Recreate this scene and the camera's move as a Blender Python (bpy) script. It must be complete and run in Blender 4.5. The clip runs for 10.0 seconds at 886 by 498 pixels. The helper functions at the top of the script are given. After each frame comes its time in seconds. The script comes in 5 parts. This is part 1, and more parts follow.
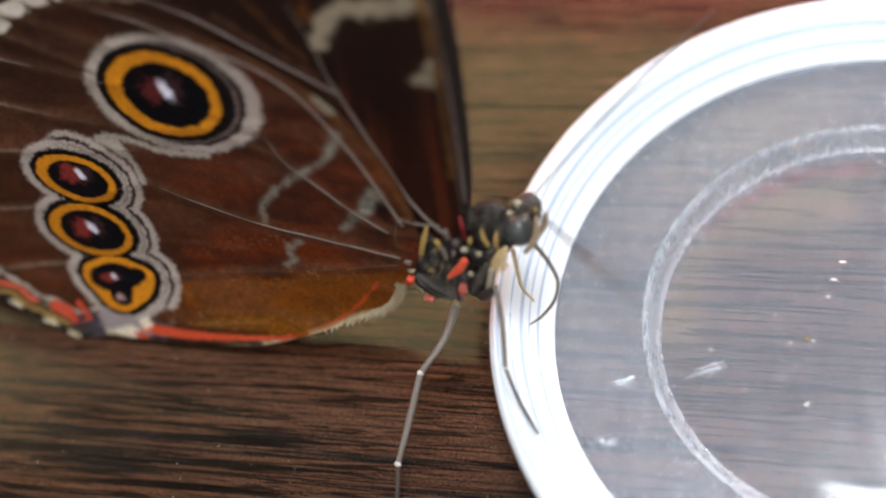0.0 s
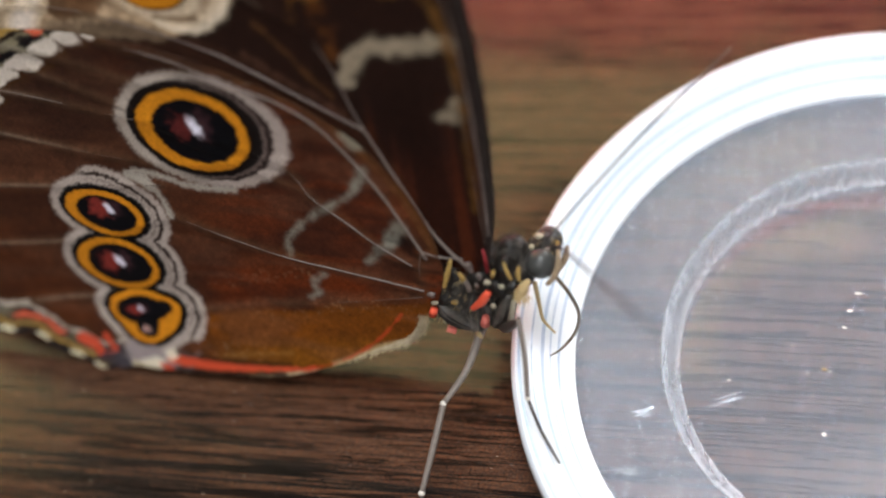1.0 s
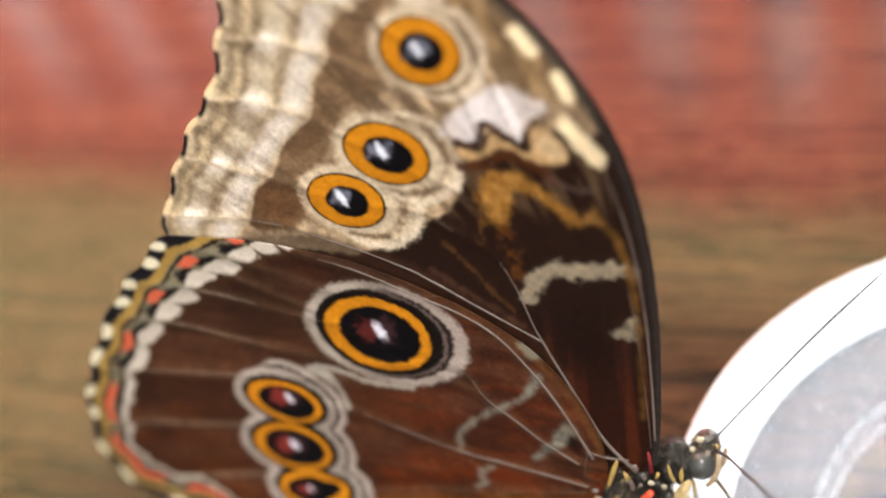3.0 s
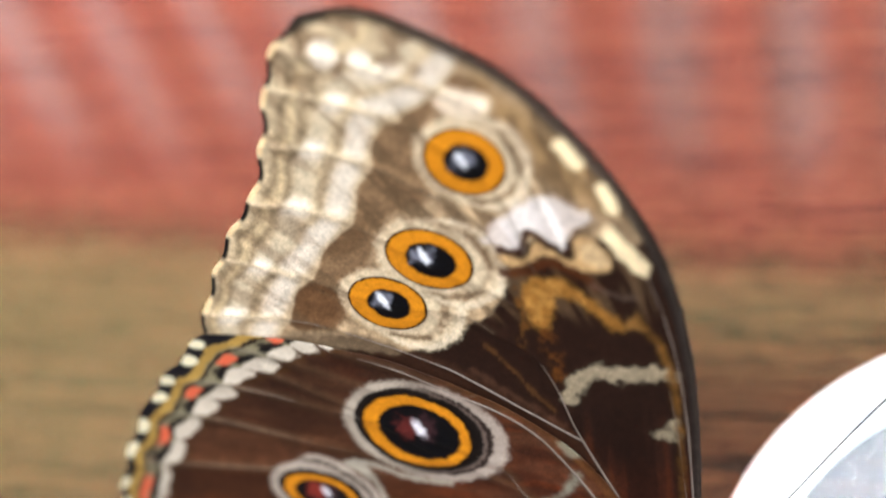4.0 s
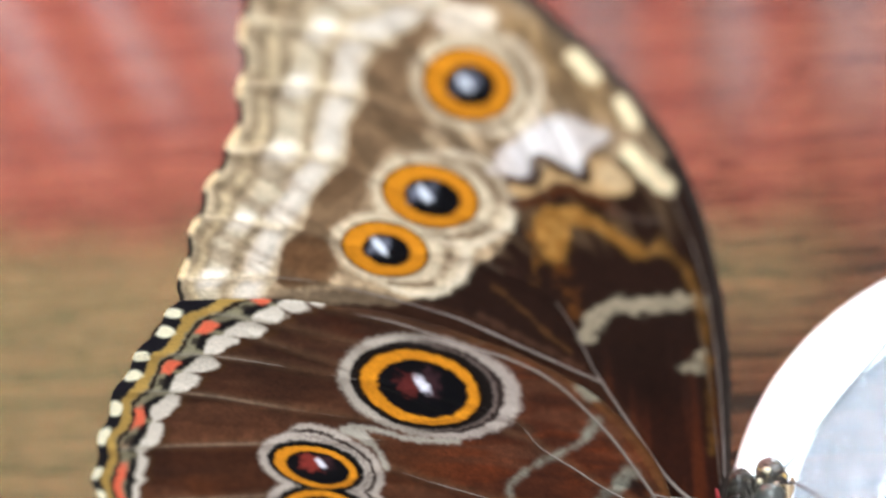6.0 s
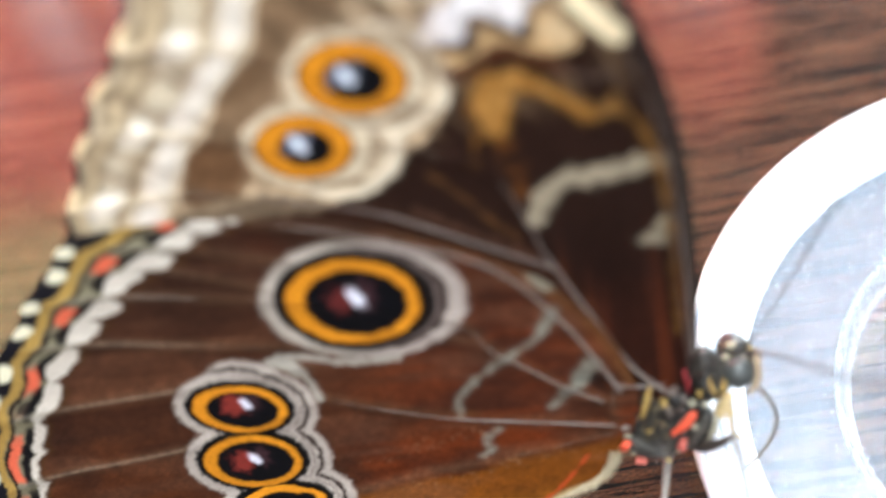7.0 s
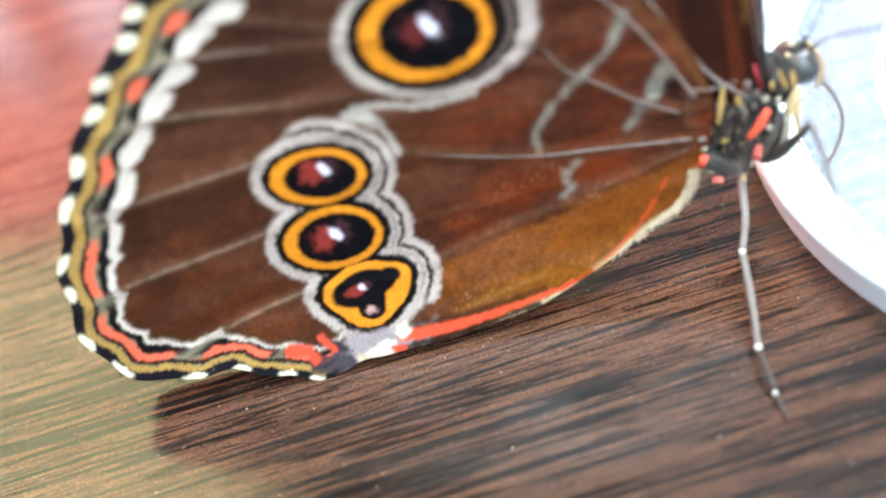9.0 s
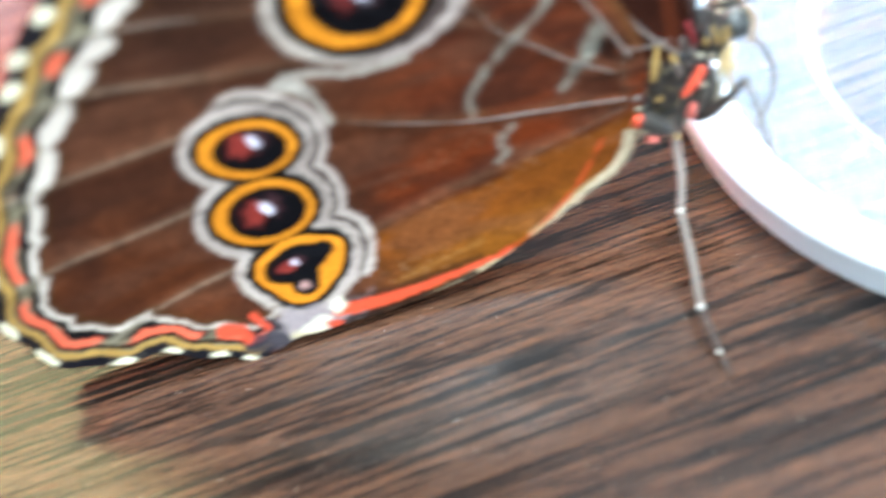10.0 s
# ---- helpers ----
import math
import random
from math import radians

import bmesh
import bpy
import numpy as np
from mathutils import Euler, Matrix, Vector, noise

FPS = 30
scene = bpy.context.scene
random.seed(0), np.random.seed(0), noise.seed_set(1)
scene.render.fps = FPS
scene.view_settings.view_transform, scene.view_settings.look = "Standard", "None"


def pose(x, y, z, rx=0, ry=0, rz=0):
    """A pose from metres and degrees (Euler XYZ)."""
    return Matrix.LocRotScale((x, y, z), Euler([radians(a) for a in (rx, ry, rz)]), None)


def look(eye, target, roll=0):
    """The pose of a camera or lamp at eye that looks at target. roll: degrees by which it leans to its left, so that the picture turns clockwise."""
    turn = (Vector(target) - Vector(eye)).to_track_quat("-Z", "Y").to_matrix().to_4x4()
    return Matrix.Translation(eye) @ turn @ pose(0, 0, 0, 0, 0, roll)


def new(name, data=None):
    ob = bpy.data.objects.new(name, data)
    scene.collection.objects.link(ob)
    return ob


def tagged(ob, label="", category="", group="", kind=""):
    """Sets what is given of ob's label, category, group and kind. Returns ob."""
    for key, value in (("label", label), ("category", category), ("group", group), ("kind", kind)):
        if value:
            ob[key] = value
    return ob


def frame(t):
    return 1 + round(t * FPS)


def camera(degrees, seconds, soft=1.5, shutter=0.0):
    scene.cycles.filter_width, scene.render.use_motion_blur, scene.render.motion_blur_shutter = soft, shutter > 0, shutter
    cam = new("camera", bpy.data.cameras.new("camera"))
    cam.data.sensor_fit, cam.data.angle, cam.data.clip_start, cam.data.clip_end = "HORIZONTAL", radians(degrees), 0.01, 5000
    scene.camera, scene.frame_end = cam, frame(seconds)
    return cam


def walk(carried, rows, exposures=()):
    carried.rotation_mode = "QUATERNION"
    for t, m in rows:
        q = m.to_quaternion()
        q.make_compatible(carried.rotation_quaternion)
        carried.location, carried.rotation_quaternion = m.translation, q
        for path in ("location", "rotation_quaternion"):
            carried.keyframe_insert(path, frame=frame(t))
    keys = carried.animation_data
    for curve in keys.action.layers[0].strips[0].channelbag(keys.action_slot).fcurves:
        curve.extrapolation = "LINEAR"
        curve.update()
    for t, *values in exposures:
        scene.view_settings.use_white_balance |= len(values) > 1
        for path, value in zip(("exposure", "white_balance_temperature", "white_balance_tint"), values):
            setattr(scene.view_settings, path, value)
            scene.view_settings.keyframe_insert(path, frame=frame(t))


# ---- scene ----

# ---------------------------------------------------------------- camera
cam = camera(32.39, 10.0, soft=2.1, shutter=0.5)
cam.data.dof.use_dof = True
cam.data.dof.focus_distance = 0.150
cam.data.dof.aperture_fstop = 8.5
PATH = [
    (0.0, pose(0.07883, -0.06744, 0.13410, 33.040, 11.348, 11.424)),
    (0.5, pose(0.07800, -0.06799, 0.13617, 33.493, 11.535, 11.650)),
    (1.0, pose(0.07781, -0.06871, 0.13692, 34.075, 11.534, 11.441)),
    (1.2, pose(0.07775, -0.06871, 0.13700, 34.120, 11.600, 11.500)),
    (1.5, pose(0.07601, -0.06802, 0.13827, 34.879, 12.190, 12.540)),
    (2.0, pose(0.07167, -0.06766, 0.14633, 35.718, 12.344, 13.092)),
    (2.5, pose(0.06945, -0.06888, 0.14952, 37.357, 12.466, 13.606)),
    (3.0, pose(0.06845, -0.06815, 0.15399, 38.053, 12.293, 13.453)),
    (3.2, pose(0.06597, -0.06825, 0.15593, 38.116, 12.157, 13.344)),
    (4.3, pose(0.06348, -0.06199, 0.16094, 39.121, 12.221, 12.764)),
    (4.5, pose(0.06298, -0.06115, 0.16041, 39.239, 12.464, 13.141)),
    (5.0, pose(0.05670, -0.06154, 0.15990, 38.812, 11.645, 12.398)),
    (5.2, pose(0.05446, -0.06391, 0.15877, 38.787, 11.333, 11.897)),
    (6.3, pose(0.04699, -0.06459, 0.14761, 36.737, 10.175, 3.518)),
    (6.5, pose(0.04323, -0.06339, 0.14501, 35.644, 9.091, 0.917)),
    (6.7, pose(0.04010, -0.06317, 0.14200, 34.970, 9.085, -1.270)),
    (7.0, pose(0.03613, -0.06295, 0.13794, 35.283, 9.188, -3.232)),
    (7.5, pose(0.02199, -0.06999, 0.13351, 34.987, 9.003, -7.671)),
    (8.0, pose(0.01858, -0.08053, 0.12570, 36.971, 9.644, -11.113)),
    (8.5, pose(0.01530, -0.08684, 0.12089, 37.900, 10.628, -12.093)),
    (9.0, pose(0.01218, -0.08766, 0.12071, 38.349, 10.470, -12.308)),
    (9.5, pose(0.01426, -0.08742, 0.11868, 37.827, 10.962, -12.791)),
    (9.7, pose(0.01148, -0.08628, 0.11848, 37.276, 10.926, -13.635)),
    (9.9, pose(0.00868, -0.08502, 0.11835, 36.769, 9.784, -15.251)),
    (10.0, pose(0.00739, -0.08470, 0.11872, 36.655, 8.284, -16.807)),
]
walk(cam, PATH, exposures=[(0.0, -0.83, 6400, 9), (1.2, -0.80, 6550, 9), (2.0, -0.60, 6900, 10), (2.5, -0.30, 7050, 10), (3.2, 0.05, 6900, 8), (4.5, 0.18, 6250, 3), (5.2, 0.16, 6100, 2),
                           (6.5, 0.24, 6050, 3), (8.0, 0.43, 5700, 2), (9.0, 0.76, 5500, -1), (9.5, 0.80, 5420, -2), (10.0, 0.80, 5420, -3)])

# ---------------------------------------------------------------- light
world = bpy.data.worlds.new("sky")
scene.world = world
world.use_nodes = True
wn = world.node_tree.nodes
sky = wn.new("ShaderNodeTexSky")
sky.sky_type, sky.sun_disc = "NISHITA", False
sky.sun_elevation, sky.sun_rotation = radians(48), radians(200)
wn["Background"].inputs["Strength"].default_value = 0.1
world.node_tree.links.new(sky.outputs[0], wn["Background"].inputs["Color"])

sun = new("sun", bpy.data.lights.new("sun", "SUN"))
sun.data.energy, sun.data.angle, sun.data.color = 2.0, radians(0.6), (1.0, 0.95, 0.88)
sun.matrix_world = look((-1.0, 2.6, 3.0), (0, 0, 0))


def added_lamp(name, eye, target, w, h, power, color):
    """An added area lamp, standing in for sky light from an unseen opening."""
    la = bpy.data.lights.new(name, "AREA")
    la.shape, la.size, la.size_y, la.energy, la.color = "RECTANGLE", w, h, power, color
    ob = new(name, la)
    ob.matrix_world = look(eye, target)
    return ob


# unseen fill lamp, added behind the camera to light the wing's front
added_lamp("south_fill_light", (0.1, -1.36, 1.75), (0.1, 0, 0.3), 1.9, 1.5, 46, (0.97, 0.98, 1.0))
# unseen overhead lamp, added to brighten the dish and tabletop
added_lamp("overhead_fill_light", (0.40, 0.30, 2.88), (0.40, 0.30, 0.0), 1.0, 0.8, 134, (0.93, 0.97, 1.0))
scene.view_settings.exposure = 0.0

# ---------------------------------------------------------------- materials


def material(name, base=(0.5, 0.5, 0.5), rough=0.5, metal=0.0, spec=0.5):
    m = bpy.data.materials.new(name)
    m.use_nodes = True
    b = m.node_tree.nodes["Principled BSDF"]
    b.inputs["Base Color"].default_value = (*base, 1)
    b.inputs["Roughness"].default_value = rough
    b.inputs["Metallic"].default_value = metal
    b.inputs["Specular IOR Level"].default_value = spec
    return m, m.node_tree.nodes, m.node_tree.links, b


def mapped(nodes, links, scale, rot=(0, 0, 0), source="Object"):
    tc, mp = nodes.new("ShaderNodeTexCoord"), nodes.new("ShaderNodeMapping")
    mp.inputs["Scale"].default_value = scale
    mp.inputs["Rotation"].default_value = rot
    links.new(tc.outputs[source], mp.inputs["Vector"])
    return mp.outputs["Vector"]


def noise_node(nodes, links, vec, scale, detail=4.0, rough=0.55, distort=0.0):
    n = nodes.new("ShaderNodeTexNoise")
    n.inputs["Scale"].default_value = scale
    n.inputs["Detail"].default_value = detail
    n.inputs["Roughness"].default_value = rough
    n.inputs["Distortion"].default_value = distort
    links.new(vec, n.inputs["Vector"])
    return n.outputs["Fac"]


def ramp(nodes, links, fac, stops):
    r = nodes.new("ShaderNodeValToRGB")
    e = r.color_ramp.elements
    while len(e) < len(stops):
        e.new(0.5)
    for el, (p, c) in zip(e, stops):
        el.position, el.color = p, (*c, 1)
    links.new(fac, r.inputs["Fac"])
    return r.outputs["Color"]


def mixed(nodes, links, fac, a, b, mode="MIX"):
    m = nodes.new("ShaderNodeMix")
    m.data_type, m.blend_type = "RGBA", mode
    if isinstance(fac, float):
        m.inputs[0].default_value = fac
    else:
        links.new(fac, m.inputs[0])
    for sock, v in ((m.inputs[6], a), (m.inputs[7], b)):
        if isinstance(v, tuple):
            sock.default_value = (*v, 1)
        else:
            links.new(v, sock)
    return m.outputs[2]


def bump(nodes, links, b, height, strength, dist):
    n = nodes.new("ShaderNodeBump")
    n.inputs["Strength"].default_value = strength
    n.inputs["Distance"].default_value = dist
    links.new(height, n.inputs["Height"])
    links.new(n.outputs[0], b.inputs["Normal"])


def varied(name, base, rough, scale, amount=0.25, bump_mm=0.02, spec=0.4, metal=0.0):
    """A plain stuff with grain at two scales."""
    m, ns, ls, b = material(name, base, rough, metal, spec)
    v = mapped(ns, ls, (1, 1, 1))
    f1 = noise_node(ns, ls, v, scale, 6)
    f2 = noise_node(ns, ls, v, scale * 0.13, 2)
    lo = tuple(c * (1 - amount) for c in base)
    hi = tuple(min(1, c * (1 + amount)) for c in base)
    c1 = ramp(ns, ls, f1, [(0.3, lo), (0.7, hi)])
    c2 = mixed(ns, ls, f2, c1, base)
    ls.new(c2, b.inputs["Base Color"])
    bump(ns, ls, b, f1, 0.5, bump_mm * 0.001)
    return m


def wood_material():
    """Dark embossed wood laminate under a satin lacquer, grain along x."""
    m, ns, ls, b = material("dark_wood", rough=0.3)
    v = mapped(ns, ls, (1, 1, 1), (0, 0, radians(-1.5)))
    vx = ns.new("ShaderNodeVectorMath")
    vx.operation = "MULTIPLY"
    vx.inputs[1].default_value = (6, 400, 1)
    ls.new(v, vx.inputs[0])
    streak = noise_node(ns, ls, vx.outputs[0], 1.0, 2, 0.5, 0.2)

    def stretched(sx, sy, detail, rough, distort=0.0):
        n = ns.new("ShaderNodeVectorMath")
        n.operation = "MULTIPLY"
        n.inputs[1].default_value = (sx, sy, 1)
        ls.new(v, n.inputs[0])
        return noise_node(ns, ls, n.outputs[0], 1.0, detail, rough, distort)

    fibre = stretched(260, 2300, 4, 0.7)
    board = stretched(5, 70, 2, 0.5, 0.4)
    pore = stretched(30, 760, 3, 0.6, 0.5)
    dash = stretched(120, 1900, 3, 0.65, 0.3)
    grit = noise_node(ns, ls, v, 3700, 4, 0.8)
    line = stretched(13, 640, 2, 0.5, 0.3)
    hue = noise_node(ns, ls, v, 2600, 2, 0.6)
    speck = noise_node(ns, ls, v, 1500, 2, 0.5)
    c_str = ramp(ns, ls, streak, [(0.26, (0.046, 0.028, 0.020)), (0.36, (0.064, 0.036, 0.024)), (0.468, (0.074, 0.041, 0.026)), (0.486, (0.018, 0.014, 0.012)), (0.504, (0.018, 0.014, 0.012)), (0.524, (0.064, 0.036, 0.024)), (0.64, (0.082, 0.045, 0.028)), (0.74, (0.054, 0.032, 0.022))])
    c_por = ramp(ns, ls, pore, [(0.33, (0.22, 0.22, 0.23)), (0.40, (1.0, 1.0, 1.0))])
    c_lin = ramp(ns, ls, line, [(0.472, (1.0, 1.0, 1.0)), (0.492, (0.20, 0.20, 0.22)), (0.504, (0.20, 0.20, 0.22)), (0.524, (1.0, 1.0, 1.0))])
    c_dsh = ramp(ns, ls, dash, [(0.36, (0.22, 0.21, 0.21)), (0.47, (1.0, 1.0, 1.0))])
    c_fib = ramp(ns, ls, fibre, [(0.30, (0.45, 0.43, 0.42)), (0.66, (1.35, 1.28, 1.22))])
    c_grt = ramp(ns, ls, grit, [(0.36, (0.34, 0.34, 0.35)), (0.64, (1.66, 1.60, 1.52))])
    c_hue = ramp(ns, ls, hue, [(0.38, (0.92, 1.0, 1.08)), (0.62, (1.18, 0.97, 0.80))])
    c_brd = ramp(ns, ls, board, [(0.3, (0.78, 0.76, 0.75)), (0.7, (1.15, 1.10, 1.05))])
    col = mixed(ns, ls, 1.0, c_str, c_fib, "MULTIPLY")
    for c in (c_por, c_lin, c_dsh, c_grt, c_hue, c_brd):
        col = mixed(ns, ls, 1.0, col, c, "MULTIPLY")
    dust = ramp(ns, ls, speck, [(0.70, (0, 0, 0)), (0.78, (0.12, 0.11, 0.10))])
    col = mixed(ns, ls, 1.0, col, dust, "ADD")
    ls.new(col, b.inputs["Base Color"])
    rg = ramp(ns, ls, fibre, [(0.3, (0.16, 0.16, 0.16)), (0.7, (0.085, 0.085, 0.085))])
    ls.new(rg, b.inputs["Roughness"])
    b.inputs["IOR"].default_value = 1.58
    open_pores = mixed(ns, ls, 1.0, mixed(ns, ls, 1.0, c_str, c_lin, "MULTIPLY"), c_por, "MULTIPLY")
    lvl = ramp(ns, ls, open_pores, [(0.010, (0.43, 0.43, 0.43)), (0.030, (0.5, 0.5, 0.5))])
    ls.new(lvl, b.inputs["Specular IOR Level"])
    h = mixed(ns, ls, 0.45, mixed(ns, ls, 0.5, streak, pore), fibre)
    bump(ns, ls, b, h, 0.10, 0.00006)
    return m


def wing_material(name, rough=0.55, grain=0.30):
    """Wing scales: pigment from the colour layer, fine scale grain and a soft sheen."""
    m, ns, ls, b = material(name, rough=rough, spec=0.06)
    at = ns.new("ShaderNodeAttribute")
    at.attribute_name = "pigment"
    v = mapped(ns, ls, (1, 1, 1))
    f = noise_node(ns, ls, v, 5200, 3, 0.6)
    g = ramp(ns, ls, f, [(0.25, (1 - grain,) * 3), (0.75, (1 + grain,) * 3)])
    col = mixed(ns, ls, 1.0, at.outputs["Color"], g, "MULTIPLY")
    ls.new(col, b.inputs["Base Color"])
    b.inputs["Sheen Weight"].default_value = 0.04
    b.inputs["Sheen Roughness"].default_value = 0.4
    bump(ns, ls, b, f, 0.35, 0.00006)
    return m


def plastic_material(name, tint, rough, milk):
    """Clear moulded plastic, slightly milky."""
    m, ns, ls, b = material(name, tint, rough)
    b.inputs["IOR"].default_value = 1.46
    b.inputs["Specular IOR Level"].default_value = 0.32
    v = mapped(ns, ls, (1, 1, 1))
    f = noise_node(ns, ls, v, 60, 2, 0.5)
    tr = ramp(ns, ls, f, [(0.3, (1 - milk,) * 3), (0.75, (min(1, 1 - milk * 0.85),) * 3)])
    ls.new(tr, b.inputs["Transmission Weight"])
    s = noise_node(ns, ls, mapped(ns, ls, (300, 40, 300), (0, 0, 0.6)), 3, 5, 0.7)
    rr = ramp(ns, ls, s, [(0.4, (rough,) * 3), (0.75, (rough + 0.12,) * 3)])
    ls.new(rr, b.inputs["Roughness"])
    return m


def curtain_material():
    m, ns, ls, b = material("red_curtain", (0.54, 0.112, 0.092), 0.8)
    v = mapped(ns, ls, (1, 1, 1))
    f = noise_node(ns, ls, v, 900, 2)
    wave = ns.new("ShaderNodeTexWave")
    wave.inputs["Scale"].default_value = 12.57
    wave.inputs["Phase Offset"].default_value = 6.15
    wave.inputs["Distortion"].default_value = 2.5
    wave.inputs["Detail"].default_value = 1.0
    ls.new(v, wave.inputs["Vector"])
    sep, sc = ns.new("ShaderNodeSeparateXYZ"), ns.new("ShaderNodeMath")
    ls.new(v, sep.inputs[0])
    sc.operation = "MULTIPLY"
    sc.inputs[1].default_value = 6.9
    ls.new(sep.outputs["Z"], sc.inputs[0])
    # pale bars set to match the stripes in the tabletop's reflection
    bars = ramp(ns, ls, wave.outputs["Fac"], [(0.15, (0, 0, 0)), (0.90, (0.85, 0.85, 0.85))])
    zone = ramp(ns, ls, sc.outputs[0], [(0.10, (0, 0, 0)), (0.30, (1, 1, 1)), (0.52, (1, 1, 1)), (0.68, (0, 0, 0))])
    both = mixed(ns, ls, 1.0, bars, zone, "MULTIPLY")
    c = mixed(ns, ls, both, (0.46, 0.105, 0.082), (0.50, 0.33, 0.33))
    ls.new(c, b.inputs["Base Color"])
    t = ns.new("ShaderNodeBsdfTranslucent")
    ls.new(c, t.inputs["Color"])
    mx = ns.new("ShaderNodeMixShader")
    mx.inputs[0].default_value = 0.8
    ls.new(b.outputs[0], mx.inputs[1])
    ls.new(t.outputs[0], mx.inputs[2])
    ls.new(mx.outputs[0], ns["Material Output"].inputs["Surface"])
    bump(ns, ls, b, f, 0.3, 0.0005)
    return m


def blind_material():
    m, ns, ls, b = material("beige_blind", (0.55, 0.42, 0.28), 0.8)
    v = mapped(ns, ls, (1, 1, 1))
    f = noise_node(ns, ls, v, 700, 2)
    c = ramp(ns, ls, f, [(0.3, (0.48, 0.43, 0.28)), (0.7, (0.57, 0.51, 0.36))])
    ls.new(c, b.inputs["Base Color"])
    t = ns.new("ShaderNodeBsdfTranslucent")
    ls.new(c, t.inputs["Color"])
    mx = ns.new("ShaderNodeMixShader")
    mx.inputs[0].default_value = 0.75
    ls.new(b.outputs[0], mx.inputs[1])
    ls.new(t.outputs[0], mx.inputs[2])
    ls.new(mx.outputs[0], ns["Material Output"].inputs["Surface"])
    return m


def backdrop_material():
    """Glowing sheet added behind the unseen window to back-light curtain and blind."""
    m = bpy.data.materials.new("added_glow")
    m.use_nodes = True
    ns, ls = m.node_tree.nodes, m.node_tree.links
    e = ns.new("ShaderNodeEmission")
    e.inputs["Color"].default_value = (0.96, 0.98, 1.0, 1)
    e.inputs["Strength"].default_value = 23.0
    ls.new(e.outputs[0], ns["Material Output"].inputs["Surface"])
    return m


WOOD = wood_material()
WALLDARK = varied("blue_grey_plaster", (0.042, 0.046, 0.055), 0.9, 40, 0.08, 0.3)
WALL = varied("plaster", (0.26, 0.26, 0.27), 0.9, 40, 0.05, 0.3)
CEIL = varied("ceiling_paint", (0.75, 0.74, 0.72), 0.9, 30, 0.04, 0.3)
FLOOR = varied("floor_tile", (0.30, 0.25, 0.20), 0.5, 12, 0.2, 0.3)
FRAME = varied("white_paint", (0.75, 0.74, 0.70), 0.4, 60, 0.05, 0.1)
STEEL = varied("table_leg_metal", (0.10, 0.10, 0.10), 0.4, 90, 0.1, 0.05, 0.5, 0.8)
WING = wing_material("wing_scales")
EYESPOT = wing_material("eyespot_scales", 0.38, 0.22)
CLEAR = plastic_material("clear_plastic", (0.83, 0.89, 1.0), 0.05, 0.08)
MILKY = plastic_material("milky_plastic", (0.93, 0.965, 1.0), 0.18, 0.95)
FROST = plastic_material("frosted_plastic", (0.81, 0.88, 1.0), 0.12, 0.11)
LINEP = plastic_material("bluish_plastic", (0.58, 0.68, 0.82), 0.2, 0.85)
SMEAR = plastic_material("dried_smear", (0.92, 0.94, 0.97), 0.12, 0.14)
RING = plastic_material("ring_plastic", (0.90, 0.93, 1.0), 0.24, 0.17)
CURTAIN = curtain_material()
BLIND = blind_material()
GLOWCARD = backdrop_material()
BODY = varied("body_dark_hair", (0.014, 0.011, 0.009), 0.42, 2600, 0.6, 0.08, 0.3)
TAN = varied("tan_hair", (0.50, 0.36, 0.17), 0.7, 3000, 0.35, 0.05)
YELLOW = varied("yellow_scales", (0.40, 0.25, 0.07), 0.6, 3000, 0.35, 0.05)
WHITE = varied("cream_scales", (0.36, 0.31, 0.22), 0.6, 3000, 0.3, 0.05)
RED = varied("red_scales", (0.72, 0.09, 0.04), 0.6, 3000, 0.3, 0.05)
EYE = varied("dark_eye", (0.045, 0.045, 0.042), 0.28, 9000, 0.5, 0.01)
LEG = varied("grey_leg", (0.19, 0.155, 0.13), 0.5, 3000, 0.35, 0.03)
LEGDARK = varied("dark_leg", (0.055, 0.042, 0.034), 0.5, 3000, 0.35, 0.03)
JOINT = varied("pale_joint", (0.70, 0.64, 0.56), 0.5, 3000, 0.15, 0.02)
ANTENNA = varied("antenna_black", (0.020, 0.018, 0.020), 0.45, 2000, 0.3, 0.01)
PROBOSCIS = varied("proboscis_tan", (0.13, 0.095, 0.06), 0.4, 3000, 0.4, 0.01)
VEIN = varied("pale_vein", (0.15, 0.115, 0.098), 0.5, 3000, 0.3, 0.01)
VEINDARK = varied("brown_vein", (0.075, 0.048, 0.034), 0.5, 3000, 0.3, 0.01)
DARKRED = varied("dark_red_scales", (0.22, 0.012, 0.015), 0.6, 3000, 0.3, 0.05)
SALMON = varied("salmon_scales", (0.66, 0.16, 0.12), 0.65, 3000, 0.3, 0.05)
PALP = varied("palp_scales", (0.30, 0.21, 0.13), 0.6, 2200, 0.55, 0.05)
COXA = varied("leg_base_shell", (0.085, 0.074, 0.062), 0.30, 1500, 0.6, 0.04)
COXADARK = varied("leg_base_ridge", (0.016, 0.013, 0.011), 0.35, 1500, 0.5, 0.03)
HAIR = varied("dark_hair", (0.040, 0.031, 0.022), 0.55, 900, 0.6, 0.0)
FRINGE = varied("cream_fringe", (0.46, 0.37, 0.24), 0.7, 3000, 0.25, 0.02)
DUST = varied("dust_grain", (0.75, 0.70, 0.60), 0.7, 4000, 0.2, 0.01)

# ---------------------------------------------------------------- mesh helpers


